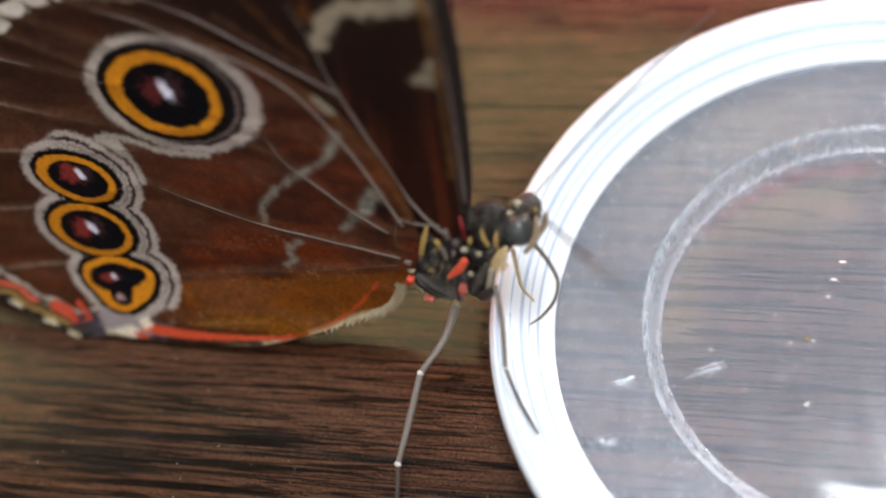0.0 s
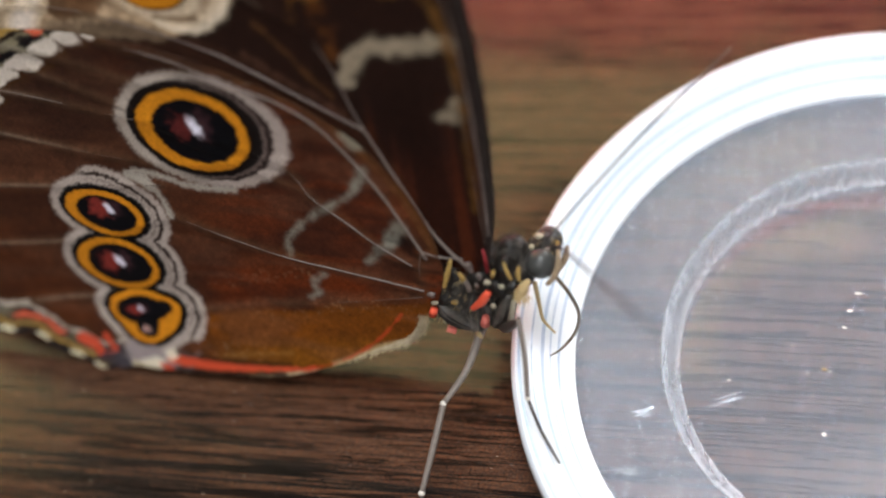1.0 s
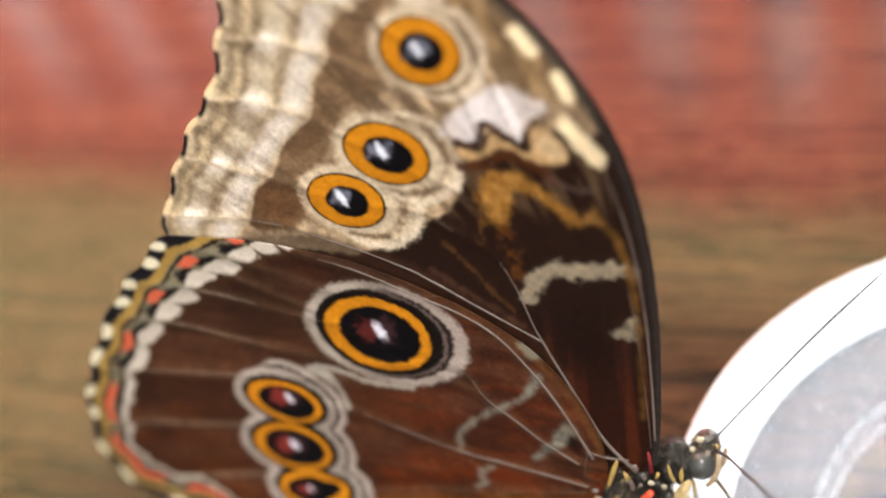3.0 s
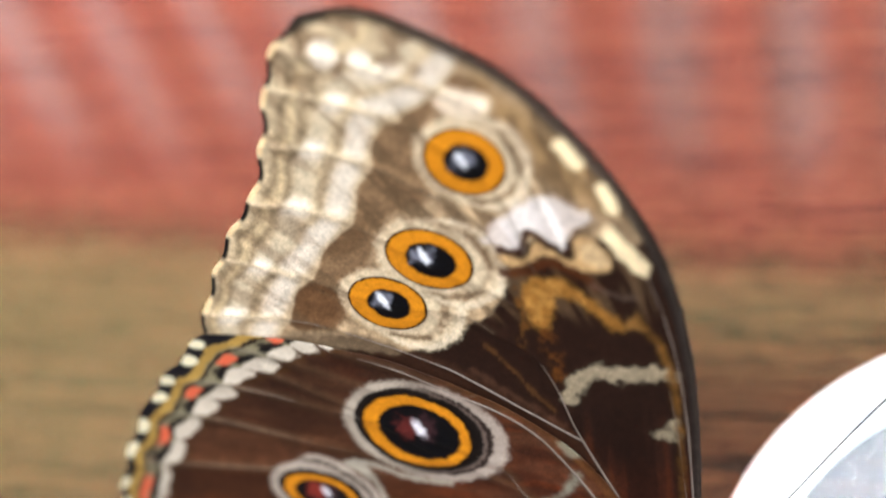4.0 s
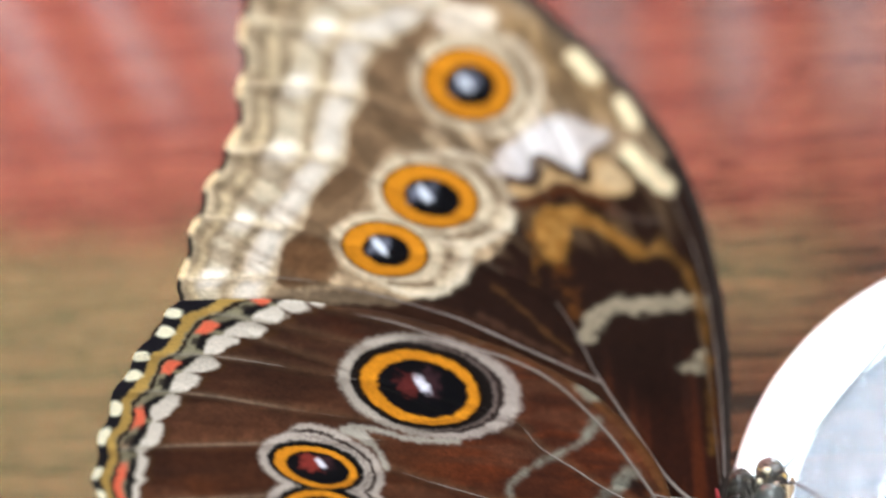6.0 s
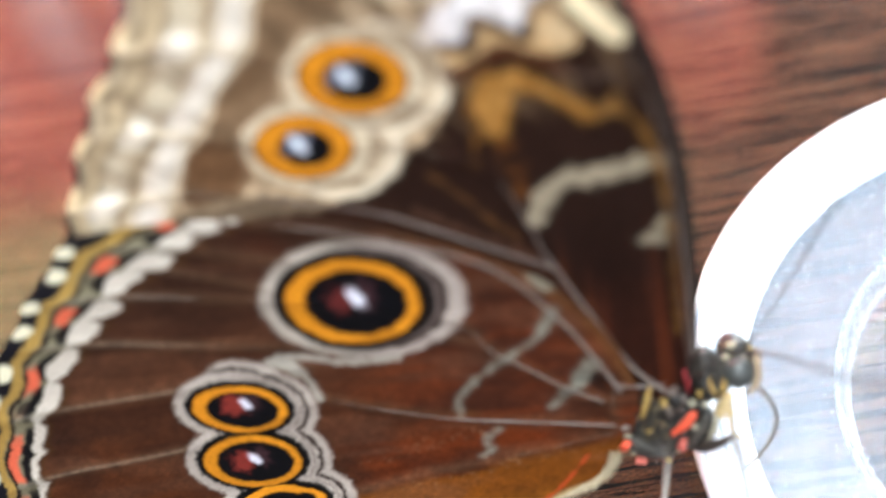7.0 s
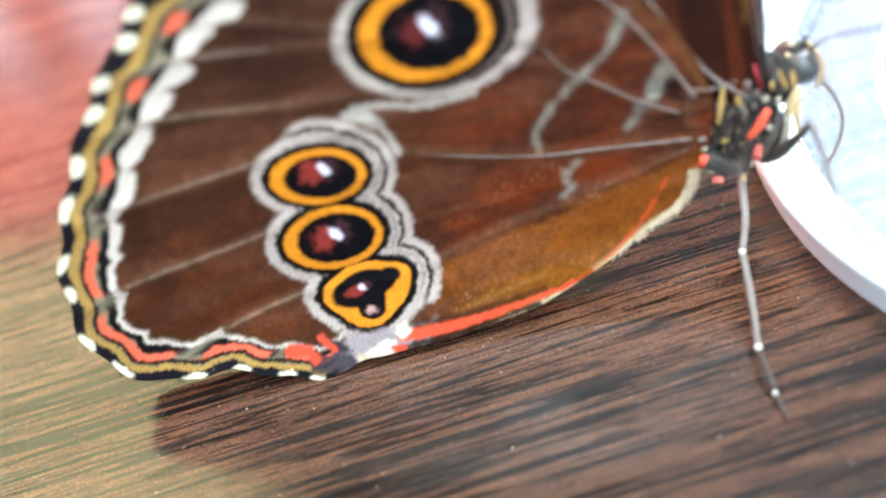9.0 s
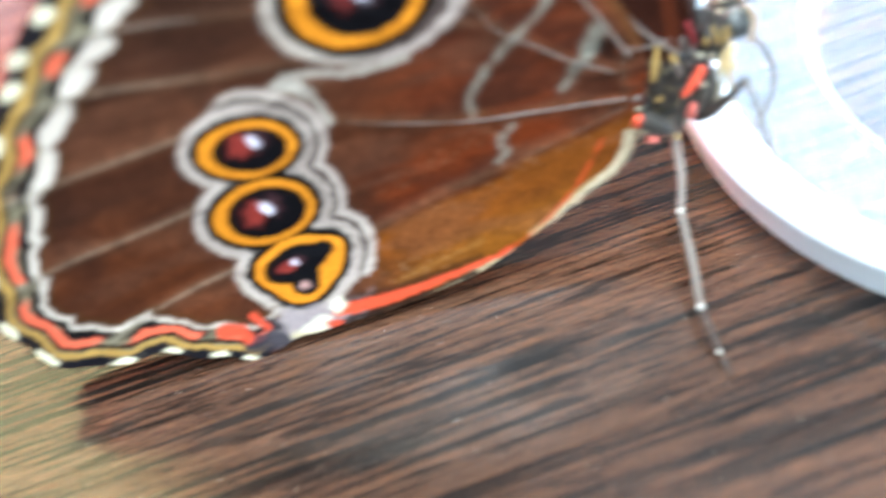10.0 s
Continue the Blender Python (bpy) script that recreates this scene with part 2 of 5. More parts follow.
def link_mesh(name, bm, mat, parent=None, label="", smooth=True):
    for ed in bm.edges:
        if len(ed.link_faces) == 2 and ed.calc_face_angle(0.0) > 0.7:
            ed.smooth = False
    me = bpy.data.meshes.new(name)
    bm.to_mesh(me)
    bm.free()
    if smooth:
        me.polygons.foreach_set("use_smooth", [True] * len(me.polygons))
    me.materials.append(mat)
    ob = new(name, me)
    if parent is not None:
        ob.parent = parent
        ob.matrix_parent_inverse = BASES[parent.name]
    if label:
        ob["label"] = label
    return ob


BASES = {}


def thing(name, at, label, category, group=""):
    """An Empty at the base of a thing; its parts are built in world places."""
    e = new(name)
    e.empty_display_size = 0.01
    e.location = at
    BASES[name] = Matrix.Translation(-Vector(at))
    return tagged(e, label, category, group)


def part(name, bm, mat, parent, label="", smooth=True):
    ob = link_mesh(name, bm, mat, parent, label, smooth)
    BASES[ob.name] = Matrix.Identity(4)
    return ob


def box(bm, x0, y0, z0, x1, y1, z1, bevel=0.0):
    g = bmesh.ops.create_cube(bm, size=1.0, matrix=Matrix.LocRotScale(((x0 + x1) / 2, (y0 + y1) / 2, (z0 + z1) / 2), None, (x1 - x0, y1 - y0, z1 - z0)))
    if bevel:
        es = list({e for v in g["verts"] for e in v.link_edges})
        bmesh.ops.bevel(bm, geom=es, offset=bevel, segments=2, affect="EDGES", profile=0.6)
    return bm


def spline(pts, n):
    """Points along a Catmull-Rom curve through pts."""
    p = np.array(pts, float)
    p = np.vstack([2 * p[0] - p[1], p, 2 * p[-1] - p[-2]])
    out = []
    for i in range(1, len(p) - 2):
        t = np.linspace(0, 1, n, endpoint=False)[:, None]
        a, b, c, d = p[i - 1], p[i], p[i + 1], p[i + 2]
        out.append(0.5 * (2 * b + (c - a) * t + (2 * a - 5 * b + 4 * c - d) * t ** 2 + (3 * b - a - 3 * c + d) * t ** 3))
    return np.vstack(out + [p[-2][None]])


def tube(bm, pts, radii, sides=8):
    """A tapered round rod along pts."""
    pts = [Vector(p) for p in pts]
    rings = []
    for i, p in enumerate(pts):
        d = (pts[min(i + 1, len(pts) - 1)] - pts[max(i - 1, 0)]).normalized()
        a = d.orthogonal().normalized() if i == 0 else (rings[-1][1] - d * rings[-1][1].dot(d)).normalized()
        b = d.cross(a)
        r = radii[i] if hasattr(radii, "__len__") else radii
        vs = [bm.verts.new(p + (a * math.cos(k * 2 * math.pi / sides) + b * math.sin(k * 2 * math.pi / sides)) * r) for k in range(sides)]
        rings.append((vs, a))
    for (r0, _), (r1, _) in zip(rings, rings[1:]):
        for k in range(sides):
            bm.faces.new((r0[k], r0[(k + 1) % sides], r1[(k + 1) % sides], r1[k]))
    bm.faces.new(rings[0][0][::-1])
    bm.faces.new(rings[-1][0])
    return bm


def blob(bm, c, r, axis=None, lump=0.0, seed=0, seg=20):
    """An ellipsoid with radii r, its x along axis, with a lumpy outline."""
    rot = Vector(axis).to_track_quat("X", "Z").to_matrix().to_4x4() if axis is not None else Matrix.Identity(4)
    m = Matrix.Translation(c) @ rot @ Matrix.Diagonal((*r, 1))
    g = bmesh.ops.create_uvsphere(bm, u_segments=seg, v_segments=max(6, seg // 2), radius=1.0)
    for v in g["verts"]:
        k = 1 + lump * noise.noise(v.co * 2.7 + Vector((seed * 3.1, seed, 0)))
        v.co = m @ (v.co * k)
    return bm


def lathe(bm, profile, cx, cy, steps=96):
    """A ring of (radius, height) points turned about a vertical axis; closed profile."""
    rings = []
    for k in range(steps):
        a = k * 2 * math.pi / steps
        rings.append([bm.verts.new((cx + r * math.cos(a), cy + r * math.sin(a), z)) for r, z in profile])
    n = len(profile)
    for k in range(steps):
        r0, r1 = rings[k], rings[(k + 1) % steps]
        for i in range(n):
            bm.faces.new((r0[i], r1[i], r1[(i + 1) % n], r0[(i + 1) % n]))
    bmesh.ops.recalc_face_normals(bm, faces=bm.faces[:])
    return bm


# ---------------------------------------------------------------- the room: unseen, made up for its light and reflections
Z_FLOOR = -0.75

def room():
    x0, x1, y0, y1, z0, z1 = -1.9, 1.8, -1.4, 1.0, Z_FLOOR, 2.9
    t = 0.12
    ob = link_mesh("floor", box(bmesh.new(), x0 - t, y0 - t, z0 - 0.1, x1 + t, y1 + t, z0), FLOOR, smooth=False)
    tagged(ob, "plain brown tiled floor of the room", "floor", kind="structure")
    # the ceiling's opening is made up to let the overhead lamp through
    bm = bmesh.new()
    for p in ((x0 - t, y0 - t, -0.12, y1 + t), (0.92, y0 - t, x1 + t, y1 + t), (-0.12, y0 - t, 0.92, -0.12), (-0.12, 0.72, 0.92, y1 + t)):
        box(bm, p[0], p[1], z1, p[2], p[3], z1 + 0.1)
    ob = link_mesh("ceiling", bm, CEIL, smooth=False)
    tagged(ob, "unseen white painted ceiling with an opening for the added overhead lamp", "ceiling", kind="structure")

    def holed(name, axis, at, a0, a1, hole, label, mat=WALL):
        """A wall across one axis with one window opening."""
        h0, h1, k0, k1 = hole
        bm = bmesh.new()
        for (p0, p1, q0, q1) in ((a0, h0, z0, z1), (h1, a1, z0, z1), (h0, h1, z0, k0), (h0, h1, k1, z1)):
            if axis == "y":
                box(bm, p0, at[0], q0, p1, at[1], q1)
            else:
                box(bm, at[0], p0, q0, at[1], p1, q1)
        ob = link_mesh(name, bm, mat, smooth=False)
        tagged(ob, label, "wall", kind="structure")

    # unseen; the opening's steps are cut to shape the tabletop's reflections
    # the lower part of the north wall stands forward, with a window close behind the table; wider below than above
    bm = bmesh.new()
    for p0, p1, q0, q1 in ((x0 - t, -0.82, z0, 1.15), (-0.82, 0.30, z0, -0.32), (-0.82, -0.60, 1.06, 1.15), (-0.60, -0.12, 0.88, 1.15), (-0.12, 0.08, 0.565, 1.15)):
        box(bm, p0, 0.42, q0, p1, 0.46, q1)
    box(bm, x0 - t, 0.46, 1.11, x1 + t, y1, 1.15)
    box(bm, x0 - t, y1, z0, x1 + t, y1 + t, z1)
    ob = link_mesh("wall_north", bm, WALLDARK, smooth=False)
    tagged(ob, "unseen dark blue-grey wall, its stepped opening shaped for the tabletop's reflections", "wall", kind="structure")
    holed("wall_south", "y", (y0 - t, y0), x0 - t, x1 + t, (-0.9, 1.1, 0.95, 2.55), "unseen grey plaster wall with an opening for the added fill light")
    ob = link_mesh("wall_east", box(bmesh.new(), x1, y0, z0, x1 + t, y1, z1), WALL, smooth=False)
    tagged(ob, "plain grey plaster side wall", "wall", kind="structure")
    ob = link_mesh("wall_west", box(bmesh.new(), x0 - t, y0, z0, x0, y1, z1), WALL, smooth=False)
    tagged(ob, "plain grey plaster wall", "wall", kind="structure")
    # paler stretch of unseen wall, added to be reflected grey in the tabletop
    bm = box(bmesh.new(), 0.30, 0.42, z0, x1 + t, 0.46, 1.15)
    box(bm, 0.08, 0.42, 0.33, 0.30, 0.46, 1.15)
    ob = link_mesh("wall_north_2", bm, WALL, smooth=False)
    tagged(ob, "unseen paler wall, added for the grey reflection in the tabletop", "wall", kind="structure")
    # the glowing sheet, boxed in behind the wall out of view
    ob = link_mesh("backdrop", box(bmesh.new(), -1.4, 0.62, -0.7, 0.7, 0.64, 1.09), GLOWCARD, smooth=False)
    tagged(ob, "unseen glowing sheet behind the window, added to back-light curtain and blind", "sky", kind="structure")

    # frames in the openings, all unseen and added along with them
    def frame_of(name, mid, d, bars):
        e = thing(name, (0, 0, 0), "white painted frame of an unseen, added window", "window")
        tagged(e, kind="structure")
        for p0, p1, q0, q1 in bars:
            part("window_frame", box(bmesh.new(), p0, mid - d, q0, p1, mid + d, q1, 0.004), FRAME, e, smooth=False)

    frame_of("window_1", 0.44, 0.012, ((-0.82, -0.80, -0.32, 1.06), (-0.80, -0.60, 1.04, 1.06), (-0.62, -0.60, 0.88, 1.04), (-0.60, -0.12, 0.86, 0.88), (-0.14, -0.12, 0.565, 0.86),
                                       (-0.12, 0.08, 0.545, 0.565), (0.06, 0.08, 0.33, 0.545), (0.08, 0.30, 0.31, 0.33), (0.28, 0.30, -0.32, 0.31), (-0.80, 0.28, -0.32, -0.30)))
    frame_of("added_window", -1.45, 0.03, ((-0.9, -0.85, 0.95, 2.55), (1.05, 1.1, 0.95, 2.55), (-0.85, 1.05, 0.95, 1.0), (-0.85, 1.05, 2.5, 2.55)))

    # red half-height curtain along the back edge of the table, an unseen stand-in for the red thing reflected in the
    # top
    e = thing("curtain", (-0.2, 0.152, -0.34), "unseen red translucent curtain on a thin rod, added for the red reflection in the tabletop", "curtain")
    bm = bmesh.new()
    cols = []
    for i in range(385):
        x = -0.52 + 0.597 * i / 384
        y = 0.154 + 0.0045 * math.sin(x * 251 + 1.2 * math.sin(x * 30)) + 0.0012 * math.sin(x * 640)
        cols.append([bm.verts.new((x, y + 0.001 * math.sin(x * 90 + k), -0.34 + 0.466 * k / 9)) for k in range(10)])
    for a, b in zip(cols, cols[1:]):
        for k in range(9):
            bm.faces.new((a[k], b[k], b[k + 1], a[k + 1]))
    part("cloth", bm, CURTAIN, e)
    part("rod", tube(bmesh.new(), [(-0.53, 0.154, 0.1275), (0.082, 0.154, 0.1275)], 0.002, 12), STEEL, e, "thin metal curtain rod")
    for x in (-0.526, 0.079):
        part("bracket", tube(bmesh.new(), [(x, 0.154, 0.1275), (x, 0.425, 0.1275)], 0.0025, 10), STEEL, e)
    # beige roller blind in the upper part of the window, unseen, added and stepped to shape the tabletop's beige
    # reflection
    e = thing("roller_blind", (-0.3, 0.40, 0.36), "unseen beige translucent blind, added for the beige reflection in the tabletop", "blind")
    bm = bmesh.new()
    box(bm, -0.818, 0.414, 0.36, 0.078, 0.416, 0.566)
    box(bm, -0.818, 0.414, 0.566, -0.122, 0.416, 0.855)
    box(bm, -0.818, 0.414, 0.855, -0.605, 0.416, 1.03)
    part("cloth", bm, BLIND, e, smooth=False)
    part("roller", tube(bmesh.new(), [(-0.604, 0.412, 0.866), (-0.122, 0.412, 0.866)], 0.010, 16), FRAME, e)
    part("roller", tube(bmesh.new(), [(-0.818, 0.412, 1.04), (-0.606, 0.412, 1.04)], 0.010, 16), FRAME, e)


room()


def table():
    e = thing("table", (0, -0.18, Z_FLOOR), "dark brown wood-grain table with a satin lacquered top", "table")
    bm = bmesh.new()
    box(bm, -0.60, -0.50, -0.03, 0.60, 0.142, 0.0, 0.003)
    part("tabletop", bm, WOOD, e, smooth=False)
    for sx in (-0.54, 0.54):
        for sy in (-0.45, 0.09):
            bm = bmesh.new()
            box(bm, sx - 0.025, sy - 0.025, Z_FLOOR, sx + 0.025, sy + 0.025, -0.03, 0.003)
            part("leg", bm, STEEL, e, smooth=False)
    for p in ((-0.51, -0.47, 0.51, -0.45), (-0.51, 0.09, 0.51, 0.11)):
        bm = bmesh.new()
        box(bm, p[0], p[1], -0.09, p[2], p[3], -0.03, 0.002)
        part("apron", bm, STEEL, e, smooth=False)


table()

# ---------------------------------------------------------------- the plastic dish
DX, DY = 0.0800, 0.0084


def dish_top(r):
    """Height of the dish's upper surface at a radius, both in mm."""
    if r <= 20.9:
        return 1.55 - 0.40 * (r / 20.9) ** 2 - 0.60 * (r / 20.9) ** 10
    s = min(1.0, (r - 20.9) / 1.7)
    return 0.55 + 2.20 * s * s * (3 - 2 * s)


def dish():
    e = thing("plastic_dish", (DX, DY, 0), "clear plastic dish with a broad milky white rim", "dish")

    def turned(name, prof, mat, label="", steps=128):
        ob = part(name, lathe(bmesh.new(), [(r * 0.001, z * 0.001) for r, z in prof], DX, DY, steps), mat, e, label)
        if mat is not MILKY:
            ob.visible_shadow = False

    turned("base", [(0.01, 0.90)] + [(r, 0.90 - 0.60 * (r / 20.9) ** 2) for r in (4, 8, 12, 16, 19)] + [(20.9, 0.3), (20.9, 0.55)] + [(r, dish_top(r)) for r in (20.6, 20, 19, 18, 17, 16, 15, 14, 13, 12, 10, 8, 6, 4, 2)] + [(0.01, 1.55)], CLEAR, "clear scratched plastic bottom")
    turned("inner_step", [(20.9, 0.3), (21.6, 0.3), (22.0, 0.8), (22.6, 2.2), (22.6, 2.75)] + [(r, dish_top(r)) for r in (22.4, 22.2, 22.0, 21.8, 21.6, 21.4, 21.2, 21.05)] + [(20.9, 0.55)], RING, "whitish upright step round the bottom", 180)
    turned("groove", [(22.65, 2.1), (31.2, 2.1), (31.2, 2.80), (30.0, 2.72), (26.0, 2.70), (22.65, 2.75)], FROST, "frosted grey plastic shelf", 180)
    turned("rim", [(31.25, 2.0), (33.0, 1.3), (35.3, 0.0), (36.0, 0.0), (36.5, 2.0), (37.0, 4.6), (37.35, 5.5), (37.2, 6.1), (36.8, 6.4), (36.4, 6.3), (36.0, 6.5),
                   (35.5, 6.5), (35.0, 6.2), (34.5, 5.7), (33.8, 4.9), (33.2, 4.6), (32.3, 3.4), (31.25, 2.9)], MILKY, "milky white raised rim", 180)

    # fine moulded lines round the rim and dried smears on the bottom
    for r, z, w, h in ((32.75, 4.02, 0.10, 0.10), (33.5, 4.76, 0.06, 0.02), (34.2, 5.38, 0.14, 0.12), (35.15, 6.29, 0.07, 0.05), (36.4, 6.36, 0.14, 0.02)):
        turned("moulded_line", [(r - w, z - h - 0.15), (r + w, z + h - 0.15), (r + w, z + h + 0.05), (r - w, z - h + 0.05)], LINEP, "fine bluish moulded line", 160)
    rnd = random.Random(5)
    for cx, cy, a, b, th in ((63.9, 1.9, 2.4, 0.42, 20), (56.9, -0.9, 1.7, 0.50, 18), (55.9, -7.5, 1.3, 0.42, -6), (71.2, 1.8, 0.8, 0.10, 40)):
        c, s = math.cos(radians(th)), math.sin(radians(th))
        # a smear is a bundle of thin dried strokes
        for _ in range(9):
            bm = bmesh.new()
            ax, by = rnd.uniform(-0.55, 0.55) * a, rnd.uniform(-0.9, 0.9) * b
            la, lb, seed = a * rnd.uniform(0.25, 0.6), b * rnd.uniform(0.14, 0.34), rnd.uniform(0, 50)
            loop = []
            for k in range(18):
                q = k * 2 * math.pi / 18
                m = 1 + 0.5 * noise.noise(Vector((math.cos(q) * 2, math.sin(q) * 2, seed)))
                x, y = ax + la * m * math.cos(q), by + lb * m * math.sin(q)
                loop.append((cx + x * c - y * s, cy + x * s + y * c))
            lo, hi = [], []
            for x, y in loop:
                z = dish_top(math.hypot(x - 1000 * DX, y - 1000 * DY))
                lo.append(bm.verts.new((0.001 * x, 0.001 * y, 0.001 * (z - 0.01))))
                hi.append(bm.verts.new((0.001 * x, 0.001 * y, 0.001 * (z + 0.012))))
            bm.faces.new(hi)
            bm.faces.new(lo[::-1])
            for k in range(18):
                bm.faces.new((lo[k], lo[(k + 1) % 18], hi[(k + 1) % 18], hi[k]))
            ob = part("smear", bm, SMEAR, e, "dried whitish smear")
            ob.visible_shadow = False


dish()


def crumb(x, y, z, r, seed, label, group, mat):
    """A tiny angular grain."""
    bm = bmesh.new()
    bmesh.ops.create_icosphere(bm, subdivisions=1, radius=1.0)
    rnd = random.Random(seed)
    k = (rnd.uniform(0.7, 2.4), rnd.uniform(0.5, 1.0), rnd.uniform(0.4, 0.8))
    for v in bm.verts:
        v.co = Vector((x, y, z + r * k[2] * 0.85)) * 0.001 + Vector((v.co.x * k[0], v.co.y * k[1], v.co.z * k[2])) * r * 0.001 * rnd.uniform(0.75, 1.2)
    tagged(link_mesh("crumb", bm, mat, smooth=False), label, "crumb", group)


def crumbs():
    rnd = random.Random(11)
    for x, y, r, m in ((73.5, 5.9, 0.26, YELLOW), (74.0, 5.7, 0.16, DUST), (73.9, -1.1, 0.24, DUST), (76.2, 14.9, 0.22, DUST), (75.5, 12.8, 0.18, DUST), (72.6, 3.0, 0.12, DUST), (75.1, 10.8, 0.13, DUST), (71.9, 5.4, 0.12, DUST),
                       (64.4, 4.1, 0.14, DUST), (68.1, 0.1, 0.10, DUST), (71.7, 1.7, 0.12, DUST), (76.9, 2.8, 0.12, DUST), (70.2, 8.4, 0.09, DUST)):
        crumb(x, y, dish_top(math.hypot(x - 80.0, y - 8.4)), r, int(x * 10), "tiny pale crumb lying in the clear dish", "crumbs in the dish", m)
    for k in range(46):
        x, y = rnd.uniform(-14, 44), rnd.uniform(-30, 0)
        if math.hypot(x - 80, y - 8.4) > 39:
            crumb(x, y, 0.0, rnd.uniform(0.025, 0.055), k, "tiny pale dust grain on the dark wooden table", "dust grains on the table", DUST)


crumbs()

# ---------------------------------------------------------------- the butterfly: wing surface and pigment
MM = 0.001
PIGMENT = 0.61  # depth of all wing colours
WING_M = pose(0.01484, 0.01038, 0.03170, 70.708, -7.563, 0)


def sstep(a, b, x):
    t = np.clip((x - a) / (b - a), 0, 1)
    return t * t * (3 - 2 * t)


def belly(u, v):
    """How far the wing bows towards the viewer, in mm."""
    a, b = u / 30, v / 30
    y = 0.534 - 0.762 * a - 0.887 * b - 0.858 * a * a + 0.376 * a * b + 0.069 * b * b
    return -y * sstep(-30, -19, v)


def plane(u, v):
    """The wing chart drawn out to its true shape, in mm."""
    a, b = u / 30, v / 30
    return (-0.018 + 30.020 * a + 0.258 * b - 0.317 * a * a - 0.512 * a * b + 0.034 * b * b,
            -0.045 + 0.661 * a + 30.435 * b + 0.038 * a * a - 0.344 * a * b - 0.485 * b * b)


def on_wing(u, v, w=0.0):
    """World place of a wing point given in mm."""
    x, y = plane(u, v)
    return WING_M @ Vector((x * MM, y * MM, (float(belly(np.float64(u), np.float64(v))) + w) * MM))


def srgb(r, g, b):
    c = np.array([r, g, b], float) / 255
    return np.where(c <= 0.04045, c / 12.92, ((c + 0.055) / 1.055) ** 2.4)


def grain(u, v, size, seed=0, octaves=3):
    """Smooth value noise in 0..1 at a feature size in mm."""
    out, amp, tot = 0, 1.0, 0
    for k in range(octaves):
        x, y = u / size * 2 ** k + seed * 17.3, v / size * 2 ** k + seed * 7.7
        i, j = np.floor(x), np.floor(y)
        fx, fy = x - i, y - j
        fx, fy = fx * fx * (3 - 2 * fx), fy * fy * (3 - 2 * fy)

        def h(a, b):
            return np.modf(np.abs(np.sin(a * 127.1 + b * 311.7 + seed * 74.7) * 43758.5453))[0]

        n = (h(i, j) * (1 - fx) + h(i + 1, j) * fx) * (1 - fy) + (h(i, j + 1) * (1 - fx) + h(i + 1, j + 1) * fx) * fy
        out, tot, amp = out + amp * n, tot + amp, amp * 0.5
    return out / tot


def near_line(u, v, line, closed=False):
    """Distance to a polyline and the length along it, in mm."""
    p = np.array(line, float)
    q = np.roll(p, -1, 0) if closed else p[1:]
    p = p if closed else p[:-1]
    seg = np.hypot(*(q - p).T)
    cum = np.concatenate([[0], np.cumsum(seg)])
    best, at = np.full(u.shape, 1e9), np.zeros(u.shape)
    for k in range(len(p)):
        dx, dy = q[k] - p[k]
        t = np.clip(((u - p[k, 0]) * dx + (v - p[k, 1]) * dy) / max(1e-9, dx * dx + dy * dy), 0, 1)
        d = np.hypot(u - p[k, 0] - t * dx, v - p[k, 1] - t * dy)
        m = d < best
        best, at = np.where(m, d, best), np.where(m, cum[k] + t * seg[k], at)
    return best, at


def inside(u, v, line):
    p = np.array(line, float)
    q = np.roll(p, -1, 0)
    c = np.zeros(u.shape, bool)
    for (x0, y0), (x1, y1) in zip(p, q):
        if y0 != y1:
            c ^= ((y0 > v) != (y1 > v)) & (u < (x1 - x0) * (v - y0) / (y1 - y0) + x0)
    return c


def region(u, v, pts, soft=0.5, rough=0.0, seed=0):
    """Mask of a smooth closed area with a soft, uneven edge."""
    line = spline(list(pts) + [pts[0]], 6)[:-1]
    d, _ = near_line(u, v, line, True)
    d = np.where(inside(u, v, line), d, -d) + rough * (grain(u, v, 1.2, seed) - 0.5) * 2 + 0.35 * (grain(u, v, 0.30, seed + 5, 2) - 0.5)
    return sstep(-soft, soft, d)


def stroke(u, v, pts, width, soft=0.25, rough=0.0, seed=0):
    d, s = near_line(u, v, spline(pts, 6))
    d = d + rough * (grain(u, v, 0.9, seed) - 0.5) * 2 + 0.30 * (grain(u, v, 0.28, seed + 3, 2) - 0.5)
    return 1 - sstep(width / 2 - soft, width / 2 + soft, d)


def oval(u, v, e):
    """Normalised radius in a tilted ellipse (cu, cv, a, b, degrees)."""
    cu, cv, a, b, th = e[:5]
    c, s = math.cos(radians(th)), math.sin(radians(th))
    x, y = (u - cu) * c + (v - cv) * s, -(u - cu) * s + (v - cv) * c
    return np.hypot(x / a, y / b), x, y


def depth_of(col):
    """Pigment strength: dark scales absorb more, pale scales scatter more."""
    lum = col.mean(-1, keepdims=True)
    return np.clip(col * PIGMENT * (0.68 + 0.68 * sstep(0.02, 0.60, lum)), 0.001, 0.9)


def lay(col, mask, paint):
    m = np.clip(mask, 0, 1)[..., None]
    return col * (1 - m) + np.asarray(paint) * m


# eyespots: centre, half axes, tilt; dark core ratio
HE1 = (0.10, -0.80, 6.25, 4.85, -15.0)
HE2 = (-13.9, -9.7, 4.60, 2.95, -20.0)
HE3 = (-15.1, -16.1, 4.90, 3.45, -13.0)
HE4 = (-14.1, -22.6, 1.0, 1.0, 0.0)


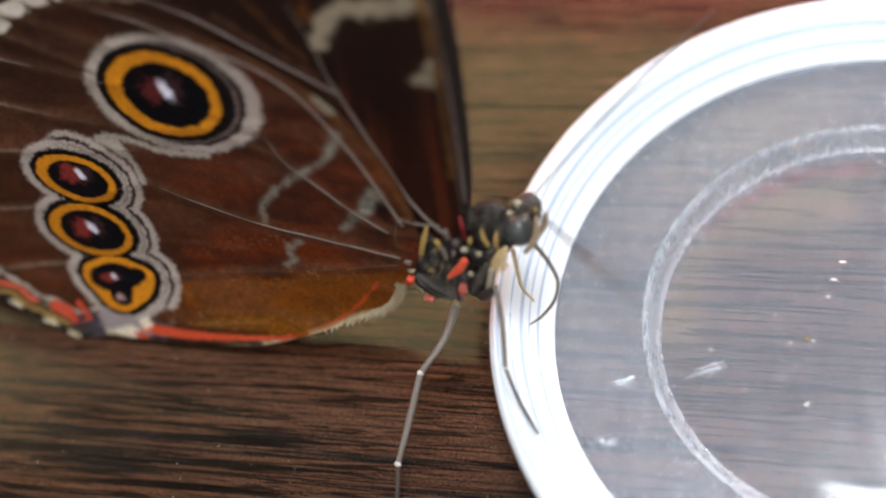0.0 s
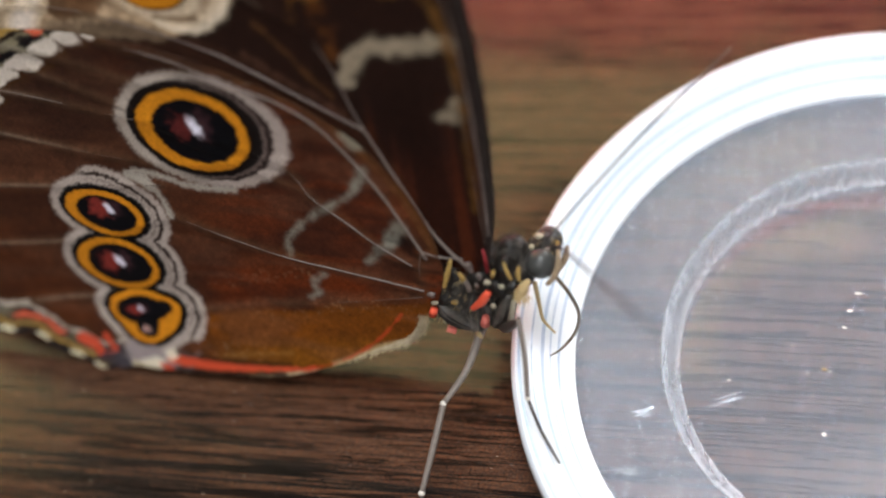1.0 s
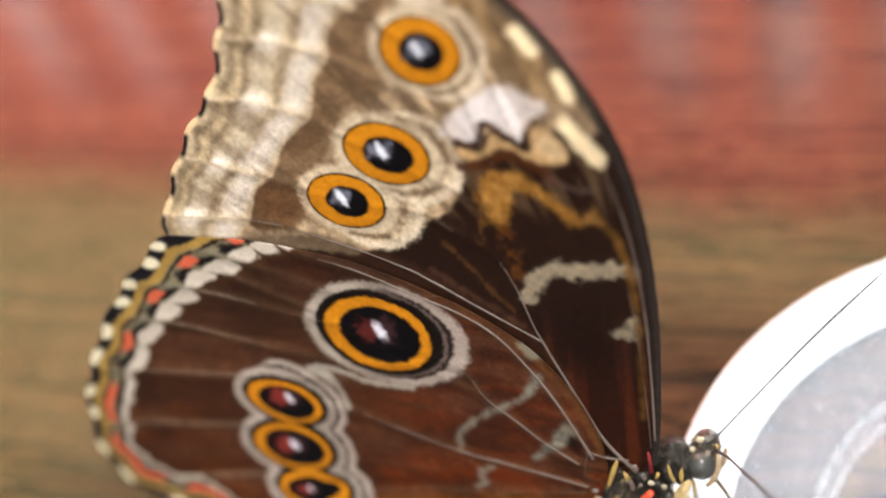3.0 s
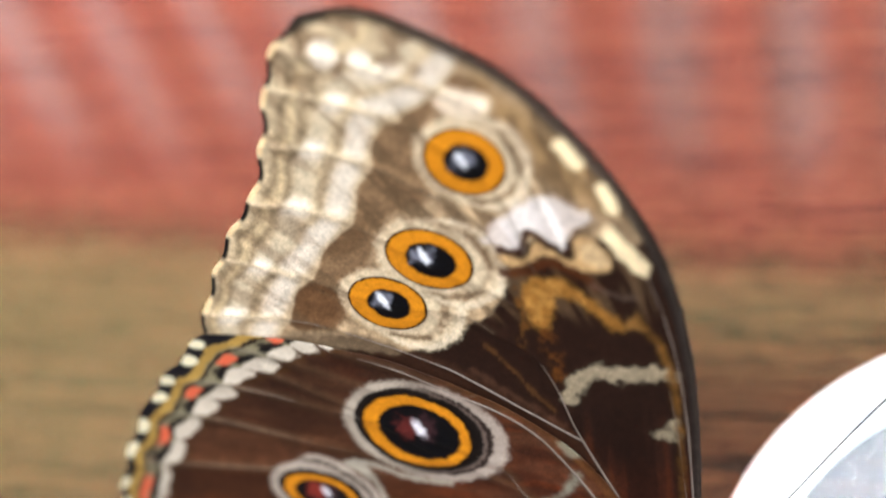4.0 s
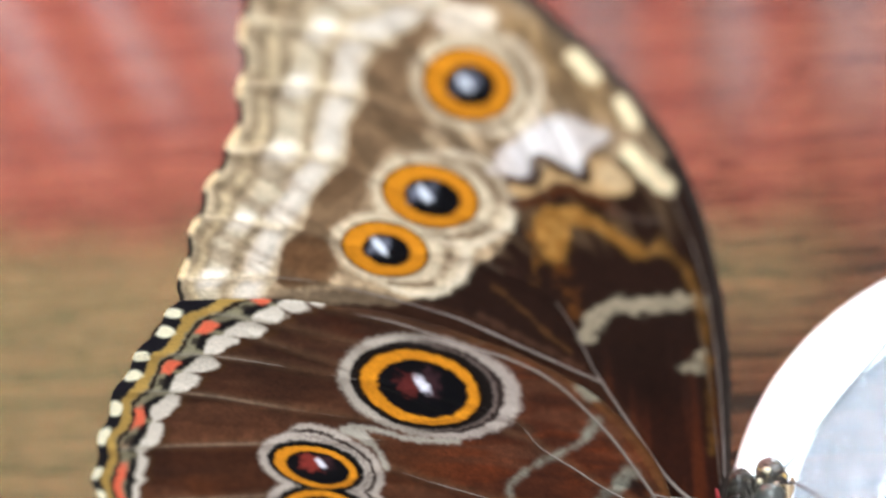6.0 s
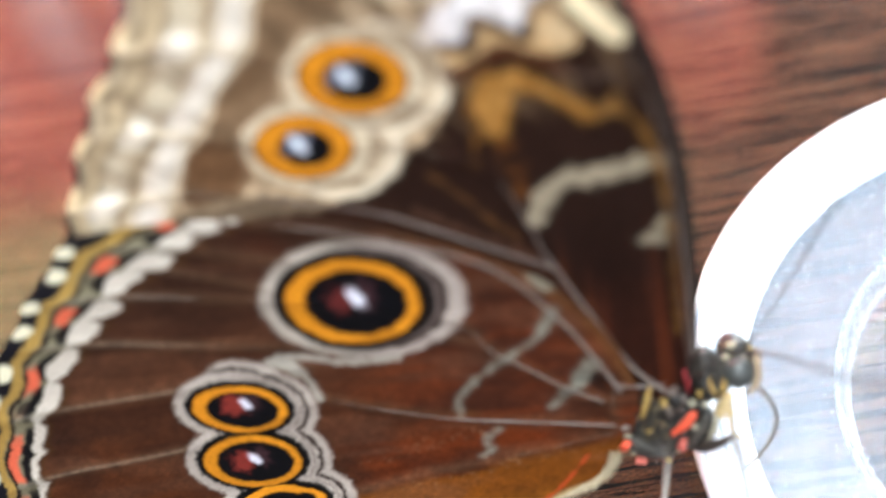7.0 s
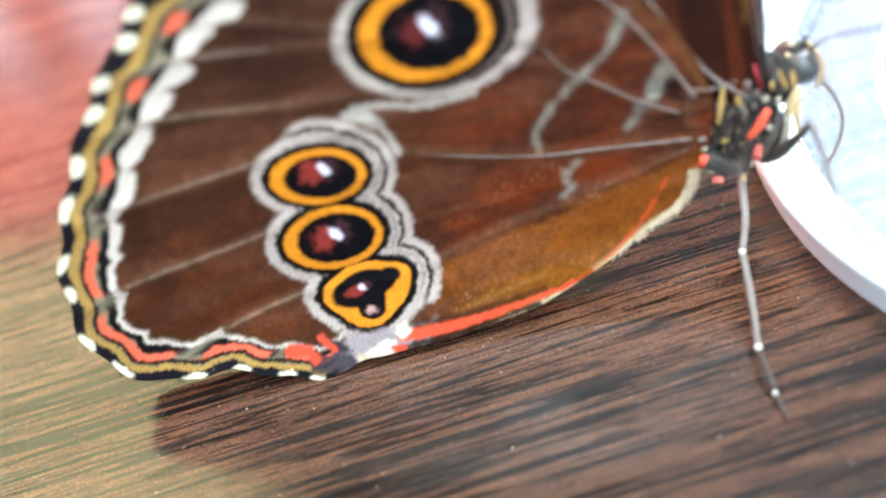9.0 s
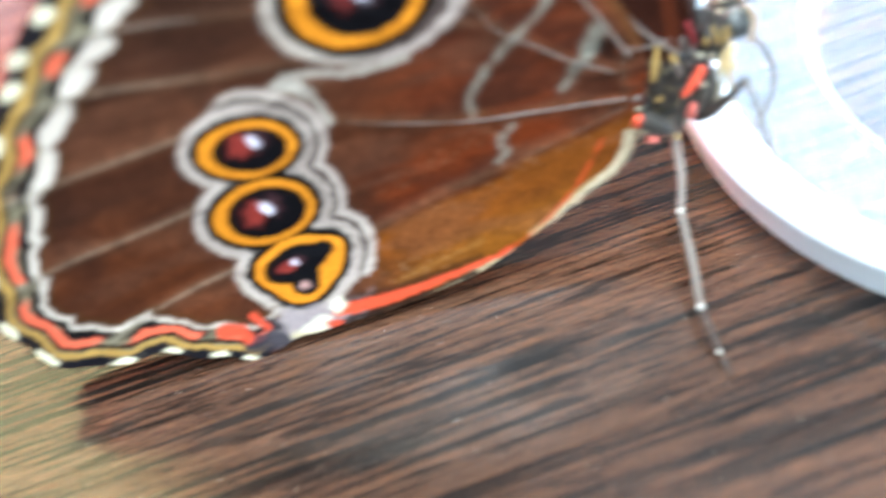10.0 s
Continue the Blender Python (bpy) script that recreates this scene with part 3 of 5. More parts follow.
def heart_radius(t):
    """Outer radius of the heart-shaped eyespot by angle, in mm."""
    deg = np.array([10.3, 39.8, 90, 130.4, 168, 196.4, 244, 302.6, 343])
    r = np.array([4.47, 3.12, 2.9, 3.55, 4.8, 3.54, 3.67, 2.97, 3.76])
    fine = np.arange(0, 360, 3.0)
    k = np.interp(fine, np.concatenate([deg - 360, deg, deg + 360]), np.tile(r, 3))
    for _ in range(2):
        k = (np.roll(k, 3) + np.roll(k, 2) + np.roll(k, 1) + k + np.roll(k, -1) + np.roll(k, -2) + np.roll(k, -3)) / 7
    return 1.05 * np.interp(np.degrees(t) % 360, np.append(fine, 360), np.append(k, k[0]))


FE3 = (13.6, 30.3, 4.05, 3.55, -12.0)
FE2 = (7.1, 19.9, 4.55, 3.40, -18.0)
FE1 = (1.2, 14.9, 4.20, 3.15, -14.0)

HIND = [(-20.9, 12.2), (-24.9, 9.0), (-30.5, 3.9), (-34.9, -1.7), (-38.8, -8.3), (-40.4, -15.2), (-39.6, -19.1), (-36.8, -22.7), (-32.5, -24.0),
        (-28.8, -25.1), (-25.1, -27.1), (-22.5, -28.9), (-19.3, -29.0), (-15.3, -29.2), (-9.3, -30.0), (-2.0, -30.5), (0.9, -30.4), (7.1, -29.0),
        (12.2, -27.2), (15.9, -26.3), (18.0, -24.0), (19.6, -22.0), (21.3, -18.6), (21.6, -15.2), (21.0, -11.4), (19.3, -7.0), (16.5, -2.8),
        (13.3, 0.2), (9.6, 2.9), (3.6, 6.2), (-1.9, 8.6), (-8.9, 10.5), (-13.8, 11.4)]
FORE = [(5.2, 46.6), (8.2, 45.6), (11.9, 43.6), (16.0, 41.0), (19.1, 38.5), (22.4, 34.7), (25.5, 30.1), (27.9, 25.5), (29.8, 20.4), (30.8, 14.5),
        (30.9, 7.0), (30.5, 2.0), (29.8, -3.2), (28.7, -9.3), (27.5, -14.4), (25.4, -19.0), (22.5, -18.5), (17.0, -12.0), (9.0, -3.0), (-4.0, 4.0), (-16.0, 7.5),
        (-20.9, 12.3), (-18.6, 16.8), (-16.0, 20.9), (-12.9, 24.8), (-9.4, 28.5), (-7.2, 32.8), (-5.5, 36.9), (-4.1, 40.4), (-2.0, 43.7), (0.4, 45.7), (2.8, 46.4)]


def outline(pts, first, last, depth, period):
    """A smooth closed wing edge, scalloped between two control points."""
    p = spline(list(pts) + [pts[0]], 14)[:-1]
    n = len(p)
    nxt, prv = np.roll(p, -1, 0), np.roll(p, 1, 0)
    tan = nxt - prv
    nor = np.stack([tan[:, 1], -tan[:, 0]], 1) / np.hypot(*tan.T)[:, None]
    s = np.concatenate([[0], np.cumsum(np.hypot(*np.diff(p, axis=0).T))])
    on = np.zeros(n)
    on[first * 14:last * 14] = 1
    on = np.convolve(on, np.ones(9) / 9, "same")
    return p + nor * (depth * on * np.sin(2 * math.pi * s / period))[:, None]


HIND_EDGE = outline(HIND, 0, 13, 0.28, 6.6)
FORE_EDGE = outline(FORE, 22, 31, 0.25, 5.6)

HIND_VEINS = {
    "a": [(20.2, -16.4), (19.0, -12.6), (17.5, -8.4), (15.1, -3.7), (13.2, -1.0), (10.2, 1.5), (5.0, 4.3), (0.0, 7.0), (-6.0, 9.4)],
    "b": [(18.4, -17.2), (15.3, -14.6), (12.5, -11.6), (10.1, -9.0), (8.2, -5.4), (1.7, -1.7), (-6.5, 1.0), (-19.0, 5.2), (-27.0, 6.6)],
    "c": [(18.8, -20.2), (10.9, -17.9), (5.0, -16.1), (-1.6, -13.1), (-6.0, -10.6)],
    "d": [(10.0, -8.4), (3.0, -4.5), (-5.5, 1.6), (-15.0, 7.2)],
    "e": [(8.2, -4.9), (-1.0, -4.6), (-9.2, -3.5), (-23.6, 1.1), (-31.0, 2.4)],
    "f": [(-6.0, -6.9), (-17.5, -6.2), (-23.1, -5.7), (-30.3, -5.1), (-36.5, -4.9)],
    "g": [(-6.0, -10.6), (-19.2, -12.9), (-33.7, -12.5), (-39.6, -13.2)],
    "h": [(18.4, -21.0), (9.6, -21.6), (-1.6, -21.8), (-10.9, -22.4), (-19.7, -20.3), (-29.2, -20.8), (-35.0, -22.4)],
    "i": [(8.0, 3.8), (-1.1, 3.9), (-13.4, 8.9), (-18.0, 10.4)],
    "j": [(19.9, -15.5), (22.0, -16.2), (24.1, -16.3)],
    "k": [(19.8, -15.7), (19.2, -17.2), (18.8, -18.8), (18.5, -20.4)],
}
FORE_VEINS = {
    "a": [(24.4, -18.3), (21.9, -14.6), (20.1, -9.3), (17.7, -1.4), (16.6, 4.5), (15.2, 8.7)],
    "j": [(15.2, 8.7), (15.5, 11.2), (15.9, 13.9), (15.9, 16.6)],
    "b": [(18.0, -2.2), (12.1, 2.0), (7.6, 5.3), (5.0, 7.0), (-1.0, 9.9), (-9.0, 12.9), (-19.0, 14.2)],
    "c": [(15.2, 8.7), (12.1, 10.7), (9.2, 12.9), (4.0, 14.2), (-2.0, 15.9), (-4.6, 17.2), (-8.1, 18.6), (-11.7, 19.9), (-15.6, 21.2)],
    "d": [(14.6, 14.3), (10.0, 17.4), (3.3, 21.9), (-0.9, 24.6), (-5.6, 26.5), (-10.4, 27.2)],
    "e": [(15.6, 16.0), (13.0, 23.8), (6.9, 28.4), (3.1, 30.8), (-1.5, 32.6), (-6.8, 33.4)],
    "f": [(17.6, 18.0), (15.5, 28.0), (10.3, 33.1), (5.5, 36.0), (0.8, 37.8), (-4.4, 39.6)],
    "g": [(20.8, 20.0), (17.6, 33.6), (12.7, 37.5), (8.6, 39.6), (4.5, 41.2), (-1.6, 43.4)],
    "h": [(27.2, -14.0), (28.4, -6.0), (29.3, 2.0), (29.5, 10.0), (28.4, 18.0), (25.8, 26.0), (21.0, 33.5)],
    "i": [(26.6, -15.0), (27.4, -8.0), (28.0, 0.0), (28.1, 8.0), (27.0, 15.5)],
}


def paint_hind(u, v, d, s):
    """Pigment of the hindwing's underside; d: depth from the edge, s: place along it."""
    n1, n2, n3 = grain(u, v, 6, 1), grain(u, v, 1.0, 2), grain(u, v, 0.35, 3)
    col = np.ones(u.shape + (3,)) * srgb(92, 57, 40)
    low = sstep(6, -26, v + 0.15 * u)
    col = col * 0.95
    col = lay(col, 0.9 * low, srgb(114, 59, 29))
    col = lay(col, 0.50 * sstep(-8, 14, u) * sstep(6, -4, v), srgb(112, 54, 32))
    line = np.interp(u, [-9, -2, 3, 8, 17], [-22.6, -22.2, -22.4, -21.8, -21.6]) + 0.6 * (n2 - 0.5)
    ochre = sstep(0.5, -0.7, v - line) * sstep(-12, -7, u)
    col = lay(col, 0.8 * sstep(-14.5, -19.5, v + 0.1 * u) * sstep(-10, -2, u), srgb(138, 58, 20))
    col = lay(col, 0.55 * np.exp(-((v - line - 1.0) / 1.0) ** 2) * sstep(-9, -4, u), srgb(66, 26, 12))
    col = lay(col, ochre, srgb(144, 78, 20))
    col = lay(col, ochre * 0.7 * sstep(-25.0, -28, v) * sstep(-9, -3, u), srgb(164, 100, 26))
    col = lay(col, 0.6 * region(u, v, [(18, -19), (10, -17), (0, -13.5), (4, -8), (14, -4), (18, -12)], 2.0, 0.5, 6), srgb(104, 50, 30))
    # scattered pale scales along the folds
    dust = sstep(0.62, 0.80, grain(u, v, 0.30, 71, 2))
    for pts, w, a in (([(-7.7, -19.0), (-0.7, -18.8), (5.6, -18.2), (8.9, -18.3)], 0.9, 0.32), ([(-2.0, -22.3), (3.0, -22.6), (8.3, -22.0), (13.8, -21.8), (17.0, -21.8)], 1.0, 0.36),
                      ([(-6.4, -27.4), (-4.0, -28.0), (-2.0, -28.7)], 1.6, 0.9)):
        dl, _ = near_line(u, v, spline(pts, 6))
        col = lay(col, a * np.exp(-(dl / w) ** 2) * dust, srgb(190, 150, 110))
    # darker fields by the eyespots, light haze along the folds
    col = lay(col, 0.55 * sstep(0.45, 0.75, n1) * (1 - ochre), srgb(66, 39, 28))
    fold = grain(u * 0.16 + v * 0.03, v + 0.12 * u, 1.6, 72, 2)
    col = lay(col, 0.45 * sstep(0.50, 0.72, fold) * (1 - 0.6 * ochre), srgb(62, 36, 26))
    col = lay(col, 0.30 * sstep(0.46, 0.28, fold), srgb(140, 92, 66))
    warm = grain(u * 0.22 + v * 0.05, v + 0.10 * u, 1.1, 73, 2)
    col = lay(col, 0.26 * sstep(0.46, 0.74, warm) * sstep(-10, 2, u) * (1 - ochre), srgb(160, 70, 26))
    vd = np.full(u.shape, 9.0)
    for k, line in HIND_VEINS.items():
        vd = np.minimum(vd, near_line(u, v, spline(line, 6))[0])
    col = lay(col, 0.40 * np.exp(-(vd / 0.55) ** 2), srgb(126, 92, 66))
    col = lay(col, 0.5 * np.exp(-(vd / 0.22) ** 2) * sstep(-11, -19, u), srgb(176, 150, 126))
    col = lay(col, 0.35 * sstep(2.0, 4.0, vd) * sstep(0, -8, u), srgb(78, 48, 34))
    col = col * (0.78 + 0.44 * n2)[..., None] * (0.70 + 0.60 * n3)[..., None]

    # pale bars and loops near the base
    pale = srgb(158, 152, 136)
    for pts, w in (([(16.5, -6.4), (14.3, -8.9), (11.8, -10.0), (8.5, -11.8), (5.9, -13.7), (5.3, -15.8)], 0.85),
                   ([(18.3, -12.7), (17.8, -13.4), (17.0, -14.2)], 2.2), ([(17.2, -14.1), (16.0, -15.2), (15.3, -15.4)], 1.5), ([(15.6, -15.3), (14.6, -16.2), (13.6, -16.7)], 1.0),
                   ([(8.3, -18.2), (6.9, -19.3), (6.9, -20.6), (5.9, -20.9)], 0.9), ([(16.4, -6.4), (15.2, -7.8)], 1.5)):
        col = lay(col, 0.80 * stroke(u, v, pts, w * 0.72, 0.45, 0.35, 5) * (0.55 + 0.45 * sstep(0.25, 0.5, n2)), pale)
    col = lay(col, 0.75 * region(u, v, [(18.2, -13.6), (19.4, -14.6), (18.6, -16.0), (17.6, -15.0)], 0.4), srgb(28, 22, 20))

    col = lay(col, 0.60 * sstep(12.5, 17.5, u) * sstep(-12.5, -16.0, v) * sstep(-22.5, -20.5, v) * sstep(0.35, 0.60, grain(u * 0.25, v + 0.25 * u, 0.8, 76, 2)), srgb(34, 22, 16))
    # tan strip along the upper edge, outside its vein, with a pale spot
    dv, _ = near_line(u, v, spline(HIND_VEINS["a"], 6))
    dh, _ = near_line(u, v, HIND_EDGE, True)
    strip = sstep(0.2, 0.9, dv) * sstep(0.3, -0.3, dh - dv) * sstep(3.0, 8.0, u) * (v > -16)
    col = lay(col, (0.45 + 0.4 * sstep(0.4, 0.6, n2)) * strip, srgb(132, 84, 46))
    col = lay(col, 0.5 * strip * sstep(0.5, 0.1, dh), srgb(78, 46, 28))
    col = lay(col, 0.85 * region(u, v, [(15.2, -1.9), (16.2, -1.8), (17.2, -3.0), (17.0, -4.1), (16.0, -3.6)], 0.35, 0.5, 33), srgb(158, 148, 128))

    # halo of the large eyespot
    r1, x1, y1 = oval(u, v, HE1)
    r2, _, _ = oval(u, v, (0.95, -0.95, 9.0, 6.45, -14))
    k = np.clip((r1 - 1) / np.maximum(1e-3, (r1 - 1) + (1 - r2)), 0, 1.5) + 0.10 * (n2 - 0.5) + 0.16 * (grain(u, v, 0.30, 82, 2) - 0.5)
    halo = (r2 < 1.08) & (r1 > 0.9)
    right = sstep(-3, 3, x1)
    ring = np.ones(u.shape + (3,)) * srgb(34, 25, 22)
    ring = lay(ring, sstep(0.30, 0.38, k) * right, srgb(132, 112, 104))
    ring = lay(ring, sstep(0.46, 0.52, k) * (1 - sstep(0.60, 0.66, k)) * right, srgb(60, 44, 38))
    ring = lay(ring, sstep(0.62, 0.70, k) * right, srgb(184, 166, 155))
    ring = lay(ring, sstep(0.40, 0.52, k) * (1 - right), srgb(184, 168, 154))
    col = lay(col, np.where(halo, 1 - sstep(0.96, 1.06, r2 + 0.06 * (n2 - 0.5) + 0.07 * (grain(u, v, 0.30, 83, 2) - 0.5)), 0), ring)

    # shared halo of the three small eyespots
    ds = []
    for e in (HE2, HE3):
        r, x, y = oval(u, v, e)
        ds.append((r - 1) * np.hypot(x, y) / np.maximum(r, 1e-3))
    x, y = u - HE4[0], v - HE4[1]
    ds.append((np.hypot(x, y) - heart_radius(np.arctan2(y, x))) * 0.95)
    jag = grain(u, v, 0.30, 81, 2) - 0.5
    dmin = np.min(ds, 0) + 0.25 * (n2 - 0.5) + 0.45 * jag
    rightness = sstep(-13.5, -10.5, u + 0.25 * (v + 16))
    wide = 1.50 + 1.15 * rightness + 0.25 * (n2 - 0.5)
    halo = sstep(wide + 0.25, wide - 0.25, dmin)
    ring = np.ones(u.shape + (3,)) * srgb(186, 169, 157)
    ring = lay(ring, 1 - sstep(0.38, 0.62, dmin), srgb(24, 19, 18))
    ring = lay(ring, rightness * sstep(1.30, 1.50, dmin) * (1 - sstep(1.70, 1.95, dmin)), srgb(70, 50, 42))
    ring = lay(ring, rightness * 0.4 * sstep(0.75, 0.9, dmin) * (1 - sstep(1.0, 1.15, dmin)), srgb(100, 80, 70))
    col = lay(col, halo, ring)
    for pts, w in (([(2.0, -7.9), (-2.6, -7.2), (-6.2, -5.6), (-8.4, -5.0), (-8.9, -5.7), (-7.4, -6.6), (-6.7, -8.4), (-6.4, -10.6)], 0.75),
                   ([(-9.4, -5.4), (-8.0, -5.8), (-7.4, -7.0)], 1.2)):
        col = lay(col, 0.95 * stroke(u, v, pts, w, 0.25, 0.2, 7), srgb(178, 166, 152))

    # the banded outer margin, cell by cell between the veins
    rays = [((-5.0, 16.8), (-1.0, 10.0)), ((-12.5, 15.0), (-7.4, 9.4)), ((-20.9, 12.3), (-13.2, 8.6)), ((-26.4, 7.9), (-19.6, 5.4)), ((-31.5, 2.6), (-25.0, 1.3)),
            ((-38.0, -5.8), (-30.0, -5.8)), ((-40.6, -13.2), (-34.4, -13.1)), ((-36.5, -23.0), (-31.0, -21.3)), ((-26.8, -26.3), (-23.2, -24.4)), ((-20.5, -29.5), (-18.8, -26.5))]
    side = []
    for (ox, oy), (ix, iy) in rays:
        nx, ny = -(iy - oy), ix - ox
        ln = math.hypot(nx, ny)
        side.append(-((u - ox) * nx + (v - oy) * ny) / ln)
    d, _ = near_line(u, v, np.vstack([[(-3.0, 17.2), (-12.5, 15.0)], HIND_EDGE[:13 * 14]]))
    cell, f = np.full(u.shape, -1.0), np.zeros(u.shape)
    for k in range(len(rays) - 1):
        here = (side[k] >= 0) & (side[k + 1] < 0) & (d < 9.5)
        cell = np.where(here, k, cell)
        f = np.where(here, side[k] / np.maximum(1e-6, side[k] - side[k + 1]), f)
    margin = cell >= 0
    c = cell + f
    knots = [0.5, 1.5, 2.5, 3.5, 4.5, 5.5, 6.5, 7.5, 8.5]
    at_ochre = np.interp(c, knots, [2.3, 2.3, 2.1, 1.9, 1.6, 1.35, 1.3, 1.1, 0.9])
    at_red = np.interp(c, knots, [3.5, 3.5, 3.8, 3.5, 3.0, 2.65, 2.5, 2.05, 2.0])
    at_black = np.interp(c, knots, [4.6, 4.6, 5.0, 4.6, 4.2, 4.0, 3.7, 2.75, 2.9])
    at_white = np.interp(c, knots, [6.8, 6.8, 7.2, 6.9, 6.4, 5.0, 4.4, 3.25, 3.4])
    top = 1 - sstep(4.7, 5.4, c)
    fw = f + 0.05 * (grain(u, v, 1.6, 61, 1) - 0.5)
    lobe = np.maximum(1 - ((fw - 0.26) / 0.24) ** 2, 1 - ((fw - 0.75) / 0.25) ** 2)
    lobe = np.clip(lobe, 0, 1) ** 0.60
    vein = np.exp(-(np.minimum(f, 1 - f) / 0.07) ** 2)
    q = d + 0.30 * (n2 - 0.5) + 0.30 * (grain(u, v, 0.30, 84, 2) - 0.5)
    wave = 0.22 * np.cos(4 * math.pi * f)
    # inner limit of the white: lobed above, a cusped line below
    step = 0.22 * np.sin(4 * math.pi * f - 0.8) * (1 - 0.7 * sstep(6.5, 7.3, c))
    cusp = (1 - np.abs(np.sin(2 * math.pi * f))) ** 1.6 * (1 - 0.65 * sstep(6.8, 7.4, c))
    limit = at_white - 0.15 * top - top * 1.35 * (1 - lobe) - top * 1.1 * (grain(u, v, 1.2, 87, 2) - 0.45) + (1 - top) * (0.95 * cusp - 0.25 + step)
    band = np.ones(u.shape + (3,)) * srgb(152, 140, 112)
    black = at_black - 0.35 * top * lobe + (1 - top) * (step + 0.75 * cusp - 0.25 - 0.25 * vein)
    band = lay(band, sstep(0.10, 0.40, q - black), srgb(208, 193, 178))
    band = lay(band, 0.7 * top * sstep(0.4, 1.0, q - black) * sstep(0.50, 0.10, lobe + 0.25 * (n2 - 0.5)), srgb(138, 120, 104))
    band = lay(band, sstep(0.52, 0.28, np.abs(q - black + 0.18)) * (top * sstep(0.30, 0.75, lobe) + (1 - top) * (1 - 0.8 * vein)), srgb(30, 24, 26))
    red = sstep(0.62, 0.38, np.abs(q - at_red - 0.5 * wave))
    span = top * sstep(0.21, 0.13, np.abs(f - 0.44) + 0.12 * (n2 - 0.5)) + (1 - top) * sstep(0.42, 0.34, np.abs(f - 0.50) + 0.10 * (n2 - 0.5))
    band = lay(band, red * span, srgb(240, 112, 80))
    band = lay(band, 0.8 * sstep(0.5, 0.25, np.abs(q - at_red - 0.1)) * top * sstep(0.10, 0.05, np.abs(f - 0.78)), srgb(48, 38, 36))
    band = lay(band, sstep(0.28, 0.12, np.abs(q - 0.5 * (at_red + at_ochre) - 0.05 - 0.4 * wave)), srgb(52, 36, 26))
    thin = np.interp(c, [4.5, 6.5, 7.5], [1.0, 0.66, 0.55])
    band = lay(band, sstep(0.62, 0.40, np.abs(q - at_ochre - 0.6 * wave) / thin), srgb(190, 150, 78))
    band = lay(band, 1 - sstep(-0.62, -0.40, (q - at_ochre - 0.6 * wave) / thin), srgb(36, 32, 38))
    deep = np.clip(at_ochre - 0.75, 0.35, 1.2)
    for centre, half in ((0.29, 0.125), (0.70, 0.135)):
        spot = np.hypot((f - centre) / half, (q - 0.5 * deep) / (0.62 * deep + 0.15)) + 0.35 * (n2 - 0.5)
        band = lay(band, 1 - sstep(0.72, 1.12, spot), srgb(240, 228, 196))
    band = lay(band, 0.55 * np.exp(-(vd / 0.30) ** 2) * sstep(1.8, 3.0, q), srgb(160, 148, 130))
    soft = limit + 0.35 * (n2 - 0.5)
    rimmed = lay(col, 0.7 * np.exp(-((q - soft - 0.25) / 0.35) ** 2), srgb(96, 62, 30))
    col = np.where(margin[..., None], lay(rimmed, 1 - sstep(soft - 0.25, soft + 0.30, q), band), col)
    # dark rim, grey tail corner, red lines and tan inner edge
    col = lay(col, region(u, v, [(-20.5, -27.0), (-17.5, -26.0), (-13.5, -27.4), (-9.5, -27.6), (-12, -29.8), (-18, -30.0)], 0.6, 0.9, 8), srgb(168, 152, 150))
    col = lay(col, 0.85 * region(u, v, [(-22.3, -26.9), (-20.4, -26.8), (-18.3, -27.9), (-17.6, -28.8), (-20.4, -28.9), (-22.6, -28.2)], 0.35, 0.7, 9), srgb(70, 66, 76))
    col = lay(col, 0.9 * region(u, v, [(-21.0, -25.4), (-18.9, -26.0), (-18.2, -27.2), (-19.6, -27.0)], 0.3, 0.5, 36), srgb(50, 44, 48))
    col = lay(col, region(u, v, [(-16.9, -28.5), (-15.0, -28.0), (-13.9, -28.3), (-14.6, -29.3)], 0.3, 0.4, 10), srgb(234, 220, 194))
    for pts, w in (([(-23.4, -25.2), (-21.9, -25.8), (-21.6, -26.7)], 1.1), ([(-20.2, -25.2), (-19.6, -26.6)], 0.8)):
        col = lay(col, stroke(u, v, pts, w, 0.2, 0.35, 11), srgb(230, 88, 58))
    col = lay(col, 0.9 * stroke(u, v, [(-17.6, -28.6), (-14.7, -29.8), (-11.0, -30.4), (-5.0, -30.7), (4.0, -30.2)], 0.9, 0.3, 0.3), srgb(206, 188, 150))
    col = lay(col, 0.85 * stroke(u, v, [(-13.4, -29.1), (-9.9, -29.7), (-6.1, -30.1), (0.0, -30.2)], 0.7, 0.25, 0.4, 37), srgb(52, 34, 26))
    taper = np.clip((u + 14.6) / 1.6, 0.2, 1) * np.clip((3.6 - u) / 12, 0.12, 1)
    dl, _ = near_line(u, v, spline([(-13.0, -28.1), (-11.4, -28.3), (-8.5, -28.9), (-4.6, -29.3), (1.5, -29.6), (4.0, -29.4)], 6))
    col = lay(col, (1 - sstep(0.50 * taper, 0.50 * taper + 0.25, dl + 0.45 * (grain(u, v, 0.5, 38, 2) - 0.5))) * (u < 4), srgb(238, 92, 58))
    col = lay(col, stroke(u, v, [(-14.3, -28.8), (-13.5, -29.3)], 0.7, 0.2, 0.4, 39), srgb(232, 90, 60))
    col = lay(col, 0.9 * region(u, v, [(-13.7, -27.4), (-12.8, -26.9), (-12.0, -27.5), (-12.9, -28.1)], 0.3, 0.5, 40), srgb(236, 222, 196))
    dl, _ = near_line(u, v, spline([(-12.0, -27.3), (-9.2, -27.9), (-4.6, -28.6), (1.5, -29.0)], 6))
    col = lay(col, 0.6 * (1 - sstep(0.10, 0.5, dl + 0.4 * (n2 - 0.5))) * (u < 1.5), srgb(70, 40, 26))
